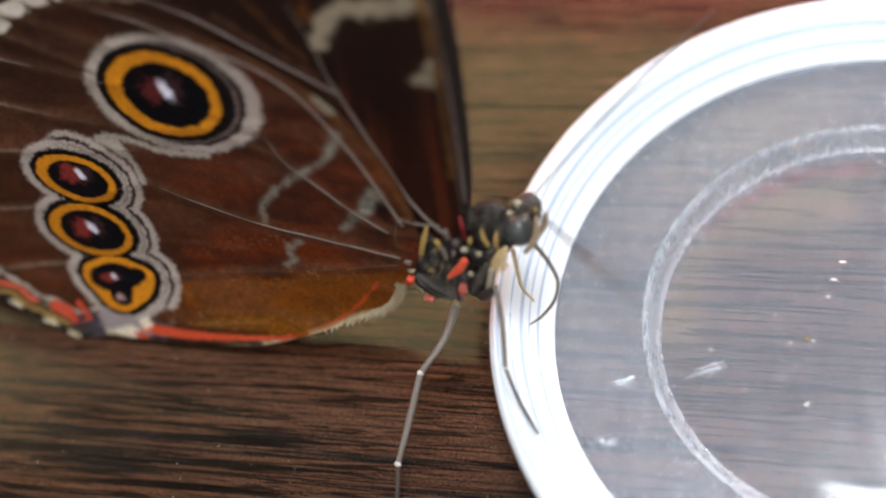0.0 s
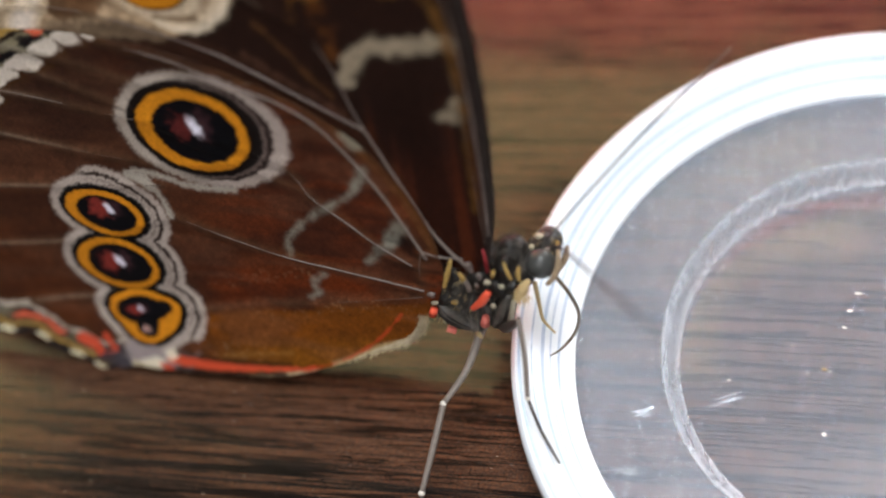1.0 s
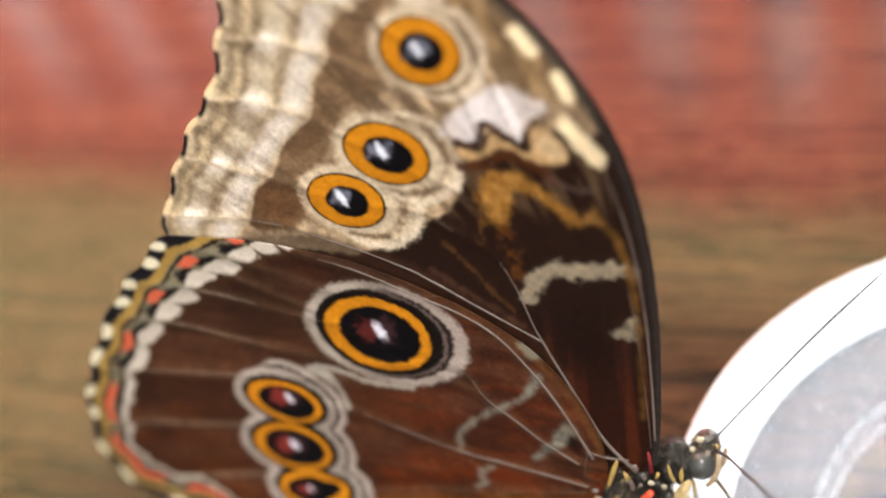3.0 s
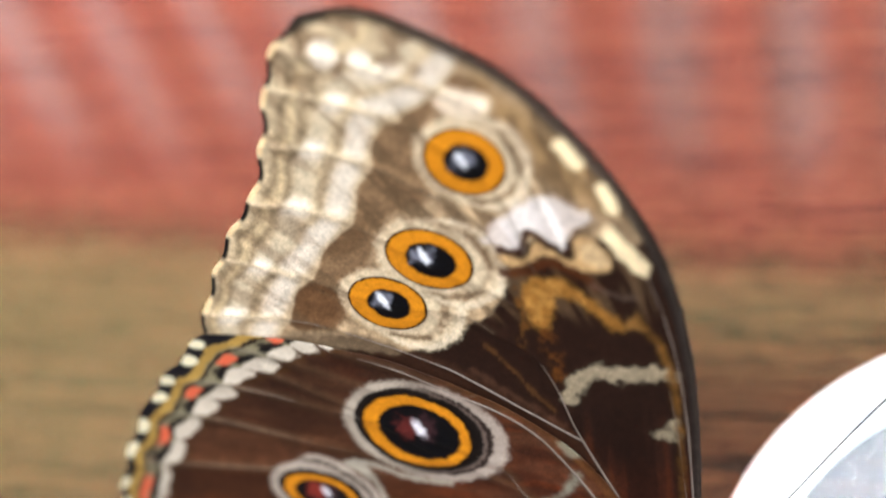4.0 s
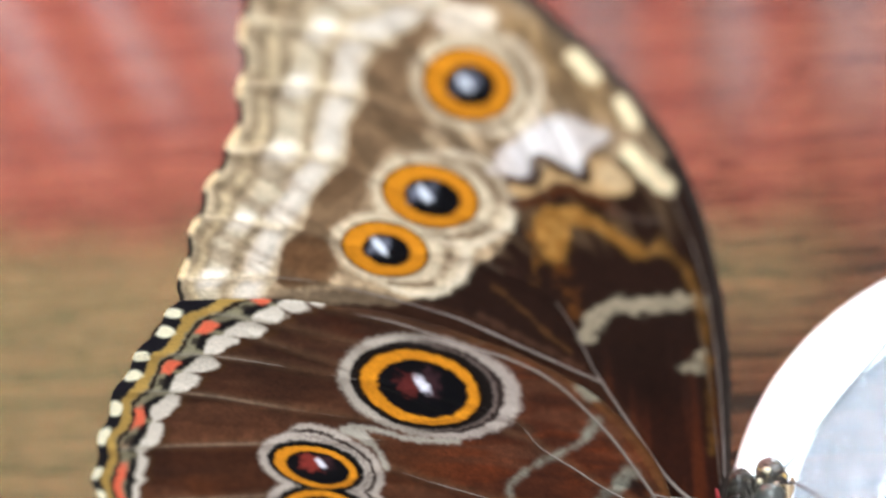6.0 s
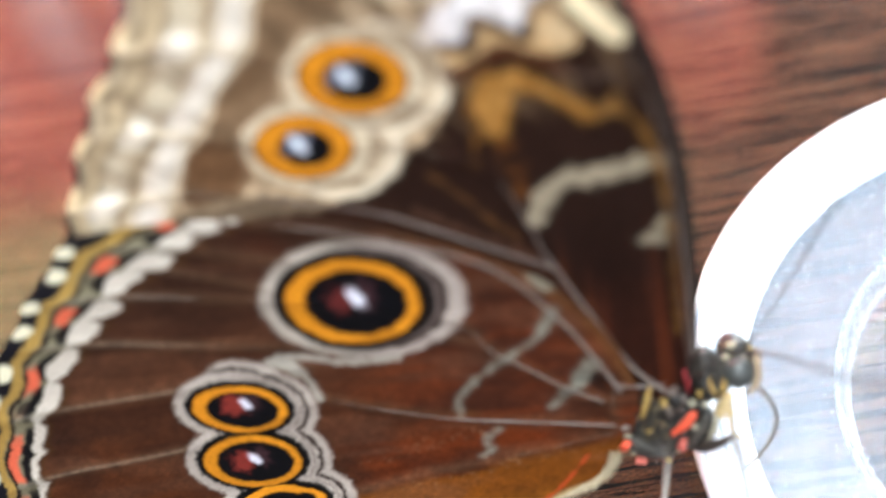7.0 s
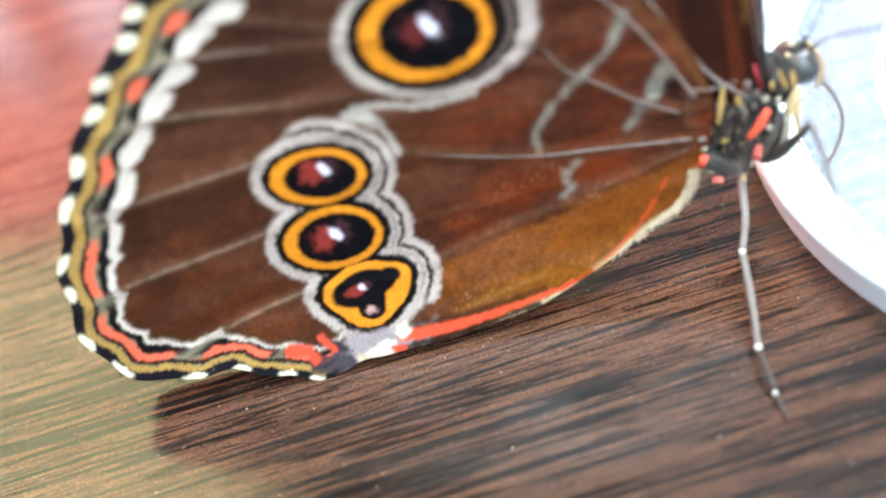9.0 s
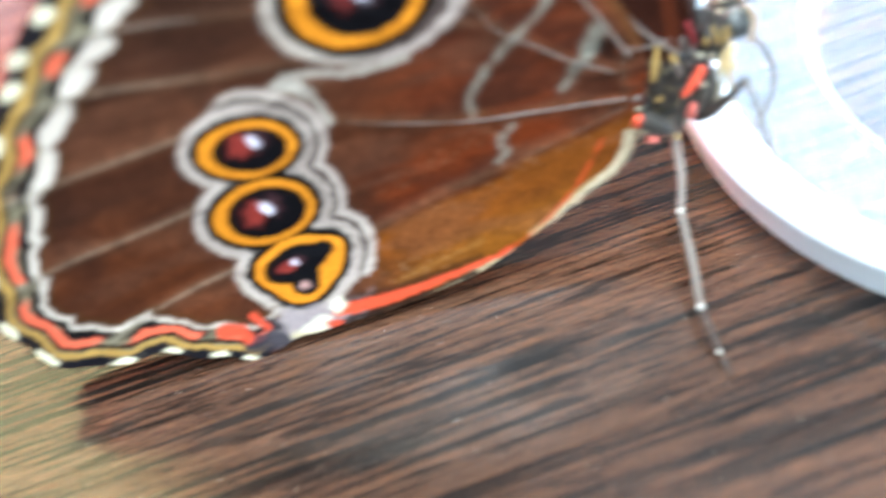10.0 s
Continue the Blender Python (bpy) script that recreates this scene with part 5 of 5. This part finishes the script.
def wings():
    hind = wing_mesh("hindwing", HIND_EDGE, 0.20, paint_hind, HIND_VEINS, BUTTERFLY, WING, 0.0, "brown hindwing with four eyespots and an orange and white margin")
    fore = wing_mesh("forewing", FORE_EDGE, 0.20, paint_fore, FORE_VEINS, BUTTERFLY, WING, -0.55, "dark forewing with a cream tip and three eyespots")
    # the pair on the far side, close behind
    wing_mesh("hindwing", HIND_EDGE * 0.985, 0.8, lambda u, v, d, s: np.ones((len(u), 3)) * srgb(62, 44, 34), {}, BUTTERFLY, WING, -3.2, "far hindwing, plain brown seen from behind")
    wing_mesh("forewing", FORE_EDGE * 0.985, 0.8, lambda u, v, d, s: np.ones((len(u), 3)) * srgb(58, 42, 36), {}, BUTTERFLY, WING, -2.6, "far forewing, plain brown seen from behind")
    for e, core, kind, sh, pu, br in ((HE1, 0.72, "hind", "oval", (0.05, 0.12), 1.0), (HE2, 0.72, "hind", "oval", (0.12, 0.22), 1.0), (HE3, 0.74, "hind", "oval", (0.06, 0.10), 1.0),
                                      (HE4, 0.66, "hind", "heart", (-0.5, 0.65), 0.9)):
        child("eyespot", eyespot(e, core, kind, 0.0, sh, pu, br), hind)
    for e, core, pu in ((FE3, 0.54, (-0.05, 0.05)), (FE2, 0.58, (-0.12, 0.08)), (FE1, 0.55, (-0.10, 0.10))):
        child("eyespot", eyespot(e, core, "fore", -0.55, "oval", pu), fore)
    fringe(hind)
    for wing, veins, depth, thick in ((hind, HIND_VEINS, 0.0, {"a": 0.34, "b": 0.22, "c": 0.24, "j": 0.26, "k": 0.2}), (fore, FORE_VEINS, -0.55, {"a": 0.42, "h": 0.22, "b": 0.24, "i": 0.16})):
        for key, line in veins.items():
            pts = spline(line, 8)
            r0 = thick.get(key, 0.10)
            thin = 0.85 if wing is fore and key == "a" else 0.62
            rad = [(r0 * (1 - thin * i / (len(pts) - 1))) * MM * 0.62 for i in range(len(pts))]
            part("vein", tube(bmesh.new(), [on_wing(p[0], p[1], depth + 0.10) for p in pts], rad, 7), VEIN if r0 > 0.2 else VEINDARK, wing)


def fringe(wing):
    """Soft cream hairs along the hindwing's inner edge."""
    rnd = random.Random(21)
    line = spline([(7.1, -29.0), (12.2, -27.2), (15.9, -26.0), (17.6, -24.5), (18.4, -23.2)], 16)
    bm = bmesh.new()
    for _ in range(900):
        k = rnd.random() ** 0.6 * (len(line) - 2)
        i, f = int(k), k - int(k)
        p = line[i] * (1 - f) + line[i + 1] * f
        d = line[i + 1] - line[i]
        n = np.array([d[1], -d[0]]) / math.hypot(*d)
        full = 0.25 + 0.75 * k / (len(line) - 2)
        base = p - n * rnd.uniform(-0.1, 0.9) * full
        tip = base + (n * rnd.uniform(0.3, 1.0) + np.array([rnd.gauss(-0.7, 0.25), rnd.gauss(-0.5, 0.2)])) * 0.85 * full
        w0 = rnd.uniform(0.05, 0.45)
        side = np.array([d[0], d[1]]) / math.hypot(*d) * 0.04
        bm.faces.new([bm.verts.new(on_wing(*(base - side), w0)), bm.verts.new(on_wing(*(base + side), w0)), bm.verts.new(on_wing(*tip, w0 + rnd.uniform(-0.2, 0.5)))])
    part("fringe", bm, FRINGE, wing, "soft cream hair fringe")


wings()

# ---------------------------------------------------------------- the butterfly: body, head and limbs


def V(x, y, z):
    """A world place in mm."""
    return Vector((x * MM, y * MM, z * MM))


def B(u, v, w):
    """A place in the wings' frame, in mm."""
    x, y = plane(u, v)
    return WING_M @ Vector((x * MM, y * MM, w * MM))




def lump(name, c, r, mat, parent, label="", rough=0.1, seed=0, seg=18, turn=0.0):
    """A rounded body plate: an ellipsoid in the wings' frame, turned in its plane."""
    bm = bmesh.new()
    g = bmesh.ops.create_uvsphere(bm, u_segments=seg, v_segments=max(6, seg // 2), radius=1.0)
    rot = Matrix.Rotation(radians(turn), 3, "Z")
    for v in g["verts"]:
        k = 1 + rough * noise.noise(v.co * 2.6 + Vector((seed * 3.1, seed, 0)))
        q = rot @ Vector((v.co.x * r[0] * k, v.co.y * r[1] * k, v.co.z * r[2] * k))
        v.co = B(c[0] + q.x, c[1] + q.y, c[2] + q.z)
    return part(name, bm, mat, parent, label)


def bar(name, pts, radii, mat, parent, label="", sides=8):
    """A bent bristle, stripe or limb through points in the wings' frame."""
    p = spline(pts, 5) if len(pts) > 2 else np.array(pts, float)
    rad = np.interp(np.linspace(0, 1, len(p)), np.linspace(0, 1, len(radii)), radii) * MM
    return part(name, tube(bmesh.new(), [B(*q) for q in p], list(rad), sides), mat, parent, label)


def limb(name, pts, radii, mat, parent, label="", sides=9):
    """The same through world points."""
    p = spline(pts, 6) if len(pts) > 2 else np.array(pts, float)
    rad = np.interp(np.linspace(0, 1, len(p)), np.linspace(0, 1, len(radii)), radii) * MM
    return part(name, tube(bmesh.new(), [V(*q) for q in p], list(rad), sides), mat, parent, label)


def mass(name, c, r, mat, parent, label="", rough=0.15, seed=0, seg=22, tilt=(0, 0, 0)):
    """A rounded, slightly lumpy body plate at a world place."""
    bm = bmesh.new()
    g = bmesh.ops.create_uvsphere(bm, u_segments=seg, v_segments=max(6, seg // 2), radius=1.0)
    rot = pose(0, 0, 0, *tilt).to_3x3()
    for v in g["verts"]:
        k = 1 + rough * noise.noise(v.co * 2.6 + Vector((seed * 3.1, seed, 0)))
        v.co = V(*c) + rot @ Vector((v.co.x * r[0] * k, v.co.y * r[1] * k, v.co.z * r[2] * k)) * MM
    return part(name, bm, mat, parent, label)


def fur(c, r, mat, parent, count, length, seed, lean=(-0.4, -0.5, -0.5), facing=(0.1, -0.7, 0.5)):
    """Short fine hairs on the visible side of a rounded mass."""
    rnd = random.Random(seed)
    bm = bmesh.new()
    face = Vector(facing)
    for _ in range(count):
        n = Vector((rnd.gauss(0, 1), rnd.gauss(0, 1), rnd.gauss(0, 1))).normalized()
        if n.dot(face) < -0.35:
            n = -n
        p = Vector((c[0] + n.x * r[0], c[1] + n.y * r[1], c[2] + n.z * r[2]))
        d = (n * 0.8 + Vector(lean) * rnd.uniform(0.5, 1.4) + Vector((rnd.gauss(0, 0.3), rnd.gauss(0, 0.3), rnd.gauss(0, 0.3)))).normalized() * length * rnd.uniform(0.5, 1.3)
        side = d.cross(Vector((0.2, -0.6, 0.7))).normalized() * 0.032
        bm.faces.new((bm.verts.new(V(*(p - side))), bm.verts.new(V(*(p + side))), bm.verts.new(V(*(p + d)))))
    return part("hair", bm, mat, parent)


def body():
    th = mass("thorax", (40.4, 6.6, 13.8), (3.5, 3.2, 4.6), BODY, BUTTERFLY, "dark hairy thorax with yellow, cream and red marks", 0.22, 1, 30, (0, 12, 0))
    lump("abdomen", (11.0, -22.5, -3.4), (10.5, 2.5, 1.4), BODY, BUTTERFLY, "slender dark abdomen between the wings", 0.06, 2, 24, 12)
    mass("prothorax", (44.5, 7.3, 17.4), (1.6, 1.7, 2.1), BODY, th, "", 0.25, 5, 20)
    mass("neck", (45.4, 6.6, 15.6), (1.2, 1.5, 1.7), BODY, th, "", 0.2, 6, 16)
    # plates of the chest side
    for c, r, m in (((38.9, 4.9, 15.6), (1.4, 1.0, 2.2), BODY), ((41.6, 4.6, 16.2), (1.5, 1.0, 1.9), BODY), ((44.2, 5.3, 17.4), (1.2, 1.1, 1.9), BODY), ((39.9, 4.6, 13.0), (1.5, 1.0, 1.7), BODY),
                    ((43.2, 4.4, 15.6), (1.1, 0.9, 1.3), BODY), ((37.2, 4.5, 13.2), (1.1, 0.9, 1.3), BODY), ((42.0, 4.6, 13.0), (1.2, 1.0, 1.8), BODY)):
        mass("plate", c, r, m, th, "", 0.22, c[0], 18)
    # bases of the three near legs, ridged and glossy
    for pts, rad in (([(36.6, 4.2, 12.8), (37.4, 3.9, 11.7), (38.7, 3.7, 10.4), (40.0, 3.7, 9.1)], [0.55, 0.95, 0.95, 0.5]),
                     ([(44.2, 4.3, 14.9), (43.8, 3.9, 13.2), (43.0, 3.8, 11.4), (42.2, 3.8, 9.9)], [0.5, 0.95, 0.95, 0.6]),
                     ([(41.0, 4.2, 14.8), (41.4, 3.9, 13.0), (41.1, 3.8, 11.0), (40.5, 3.7, 9.0)], [0.6, 0.85, 0.75, 0.45])):
        coxa = limb("leg_base", pts, rad, COXA, th, "glossy grey-brown leg base", 12)
        for k in (-0.45, 0.05, 0.5):
            limb("ridge", [(x + 0.7 * k * q, y - q * (0.97 - 0.25 * abs(k)), z + 0.5 * k * q) for (x, y, z), q in zip(pts, rad)], [0.05, 0.10, 0.09, 0.04], COXADARK, coxa, "", 6)
    limb("stripe", [(39.3, 4.6, 19.7), (38.8, 4.0, 18.2), (38.3, 3.5, 16.6)], [0.16, 0.30, 0.20], YELLOW, th, "ochre yellow stripe")
    limb("stripe", [(40.2, 3.7, 19.0), (40.5, 3.5, 18.2)], [0.18, 0.26], YELLOW, th, "short ochre stripe")
    limb("stripe", [(40.6, 3.5, 18.0), (40.8, 3.4, 17.0), (40.7, 3.4, 16.3)], [0.24, 0.26, 0.12], LEG, th, "short grey stripe")
    limb("stripe", [(44.5, 4.6, 20.0), (44.7, 4.2, 18.9), (45.0, 4.0, 18.0)], [0.10, 0.20, 0.16], YELLOW, th, "thin yellow stripe")
    limb("stripe", [(45.8, 4.7, 19.3), (45.7, 4.3, 18.5), (45.7, 4.1, 17.6)], [0.12, 0.24, 0.14], YELLOW, th, "thin yellow stripe")
    limb("stripe", [(43.6, 3.8, 19.6), (43.4, 3.6, 18.9)], [0.14, 0.18], YELLOW, th, "thin yellow stripe")
    limb("stripe", [(44.9, 3.3, 15.2), (44.5, 2.95, 13.4), (43.9, 2.9, 11.5)], [0.24, 0.34, 0.28], WHITE, th, "cream stripe beside the leg base")
    # the spot at (36.7, 3.3, 15.2) is a highlight put in as a pale lump
    for c, r, m in (((42.8, 3.3, 18.1), (0.50, 0.3, 0.42), WHITE), ((44.0, 3.5, 17.2), (0.42, 0.3, 0.48), WHITE), ((42.9, 2.8, 14.7), (0.46, 0.3, 0.44), WHITE), ((38.8, 3.3, 14.1), (0.48, 0.3, 0.42), YELLOW),
                    ((36.8, 3.2, 13.9), (0.50, 0.3, 0.30), WHITE), ((36.7, 3.3, 15.2), (0.60, 0.35, 0.36), VEIN), ((37.2, 3.1, 10.6), (0.34, 0.25, 0.30), WHITE), ((41.3, 3.7, 20.0), (0.48, 0.35, 0.95), VEIN),
                    ((42.1, 3.5, 18.8), (0.34, 0.28, 0.75), VEIN), ((41.7, 3.2, 17.6), (0.30, 0.22, 0.36), VEIN), ((40.3, 3.0, 8.4), (0.42, 0.32, 0.95), TAN), ((41.2, 3.0, 10.4), (0.30, 0.25, 0.90), WHITE)):
        mass("spot", (c[0], c[1] + 0.12, c[2]), tuple(0.74 * k for k in r), m, th, "", 0.5, c[0] * 3, 14)
    limb("red_mark", [(42.8, 2.95, 17.1), (42.0, 2.7, 15.8), (40.8, 2.65, 14.4)], [0.36, 0.46, 0.26], RED, th, "bright red streak")
    limb("red_mark", [(36.7, 3.0, 13.3), (36.3, 3.0, 12.2)], [0.38, 0.44], RED, th, "bright red spot")
    limb("red_mark", [(37.3, 2.9, 9.8), (38.2, 2.8, 9.5)], [0.36, 0.34], SALMON, th, "pale red spot")
    limb("red_mark", [(41.8, 2.75, 12.8), (41.5, 2.75, 11.4)], [0.36, 0.50], SALMON, th, "pale red spot")
    bar("red_mark", [(26.1, -15.6, -0.1), (26.0, -18.2, 0.0)], [0.14, 0.24], DARKRED, th, "dark red line at the wing base")
    limb("chest_hair", [(46.4, 4.6, 17.0), (45.9, 4.3, 16.3), (45.4, 4.1, 15.4), (44.9, 3.9, 14.3)], [0.26, 0.52, 0.58, 0.26], TAN, th, "pale chest fringe")
    fur((40.4, 6.6, 13.8), (3.6, 3.3, 4.7), HAIR, th, 1500, 0.9, 3)
    fur((40.4, 6.6, 13.8), (3.6, 3.3, 4.7), TAN, th, 200, 0.6, 13)
    fur((39.4, 4.6, 10.2), (2.2, 1.2, 1.4), LEG, th, 420, 0.9, 23, (-0.1, -0.3, -0.8))
    fur((44.5, 7.3, 17.4), (1.65, 1.75, 2.15), HAIR, th, 520, 0.8, 4)
    fur((45.6, 4.0, 15.2), (0.5, 0.45, 0.6), TAN, th, 130, 0.8, 6, (-0.2, -0.2, -0.9))
    fur((36.4, 4.8, 11.2), (0.8, 0.6, 1.3), TAN, th, 220, 1.3, 8, (-0.7, -0.2, -0.8))
    fur((36.9, 4.6, 10.8), (0.6, 0.5, 1.0), LEG, th, 160, 1.0, 18, (-0.3, -0.2, -1.0))

    head = mass("head", (47.5, 8.3, 17.2), (1.5, 1.7, 1.6), BODY, BUTTERFLY, "dark head with cream marks and large eyes", 0.15, 3, 24)
    mass("eye", (47.35, 6.35, 17.35), (1.5, 1.45, 1.5), EYE, head, "dark grey domed compound eye", 0.0, 0, 32)
    mass("eye", (47.3, 10.0, 15.9), (1.4, 1.4, 1.4), EYE, head, "", 0.0, 0, 20)
    limb("palp", [(48.0, 4.9, 16.0), (48.7, 5.3, 16.8), (49.1, 6.2, 17.6), (48.9, 7.6, 18.3)], [0.20, 0.32, 0.32, 0.14], PALP, head, "cream and brown palp")
    limb("palp", [(48.6, 7.0, 15.3), (49.3, 7.8, 16.2), (49.5, 8.8, 17.0)], [0.26, 0.34, 0.16], PALP, head)
    for c, r, m in (((47.1, 8.5, 18.75), (0.48, 0.36, 0.22), WHITE), ((46.4, 7.6, 18.25), (0.30, 0.34, 0.26), WHITE), ((48.0, 7.2, 18.5), (0.32, 0.30, 0.20), LEG), ((48.7, 8.3, 18.1), (0.26, 0.26, 0.2), YELLOW)):
        mass("spot", c, r, m, head, "", 0.35, c[0], 12)
    fur((47.5, 8.3, 17.2), (1.52, 1.72, 1.62), HAIR, head, 420, 0.55, 9)
    fur((47.5, 8.3, 17.2), (1.52, 1.72, 1.62), TAN, head, 70, 0.5, 14)
    limb("antenna", [(47.6, 8.2, 18.5), (48.8, 7.6, 20.9), (52.4, 11.0, 23.6), (58.0, 17.3, 26.4), (64.0, 24.0, 28.4)], [0.10, 0.10, 0.095, 0.09, 0.09, 0.12, 0.13, 0.07], ANTENNA, head, "thin black antenna", 7)
    limb("antenna", [(48.3, 7.3, 18.5), (49.9, 5.9, 20.9), (53.2, 1.5, 24.8), (57.8, -5.1, 30.8), (62.2, -11.0, 36.2)], [0.13, 0.14, 0.14, 0.14, 0.15, 0.19, 0.20, 0.11], ANTENNA, head, "thin black antenna", 7)
    limb("proboscis", [(48.7, 5.8, 16.0), (49.8, 5.2, 14.2), (50.5, 4.6, 11.6), (50.0, 3.8, 9.3), (48.6, 2.9, 7.5), (47.4, 2.3, 6.8)], [0.22, 0.20, 0.18, 0.17, 0.14, 0.08], PROBOSCIS, head, "uncurled brown proboscis on the rim")

    # near middle leg on the table
    leg = limb("leg", [(40.9, 4.2, 9.8), (40.2, 3.4, 8.1), (39.3, -0.2, 7.0), (37.7, -4.0, 6.9)], [0.55, 0.48, 0.36, 0.30], LEG, BUTTERFLY, "grey-brown leg standing on the table")
    limb("tibia", [(37.7, -4.0, 6.9), (37.1, -8.0, 5.2), (36.3, -12.0, 3.1)], [0.30, 0.34, 0.26], LEG, leg)
    limb("tarsus", [(36.3, -12.0, 3.1), (36.5, -14.7, 1.7), (36.6, -18.1, 0.16)], [0.20, 0.20, 0.14], LEGDARK, leg)
    lump_at(V(37.7, -4.0, 6.9), 0.34, leg)
    lump_at(V(36.3, -12.0, 3.1), 0.34, leg)
    lump_at(V(36.4, -16.0, 1.3), 0.22, leg)
    # near front leg with its foot on the rim of the dish
    leg = limb("leg", [(42.6, 4.0, 9.6), (43.6, 2.7, 11.2), (45.0, 1.3, 14.2), (46.0, 0.7, 16.4)], [0.62, 0.60, 0.42, 0.26], LEGDARK, BUTTERFLY, "dark leg standing on the dish rim")
    limb("tibia", [(46.0, 0.7, 16.4), (46.5, -1.6, 13.3), (46.7, -4.2, 10.0)], [0.26, 0.26, 0.22], LEG, leg)
    limb("tarsus", [(46.7, -4.2, 10.0), (47.9, -6.2, 7.9), (49.0, -7.6, 6.9), (50.1, -9.0, 6.45)], [0.17, 0.17, 0.16, 0.12], LEGDARK, leg)
    lump_at(V(46.7, -4.2, 10.0), 0.28, leg)
    lump_at(V(48.3, -6.7, 7.3), 0.24, leg)
    # small folded far foreleg
    leg = limb("leg", [(46.4, 5.9, 14.6), (46.5, 5.2, 11.0), (46.6, 5.0, 9.0), (47.6, 4.6, 7.4)], [0.24, 0.18, 0.16, 0.10], TAN, BUTTERFLY, "short pale foreleg")
    # far middle leg behind the body
    leg = limb("leg", [(38.1, 9.4, 11.4), (37.4, 14.8, 10.9), (36.0, 18.6, 5.0), (35.4, 21.9, 0.14)], [0.42, 0.32, 0.24, 0.14], LEG, BUTTERFLY, "grey-brown leg behind the body")


def lump_at(c, r, parent):
    part("joint", blob(bmesh.new(), c, (r * MM, r * MM, r * MM), None, 0.15, 1, 10), JOINT, parent, "pale leg joint")


body()
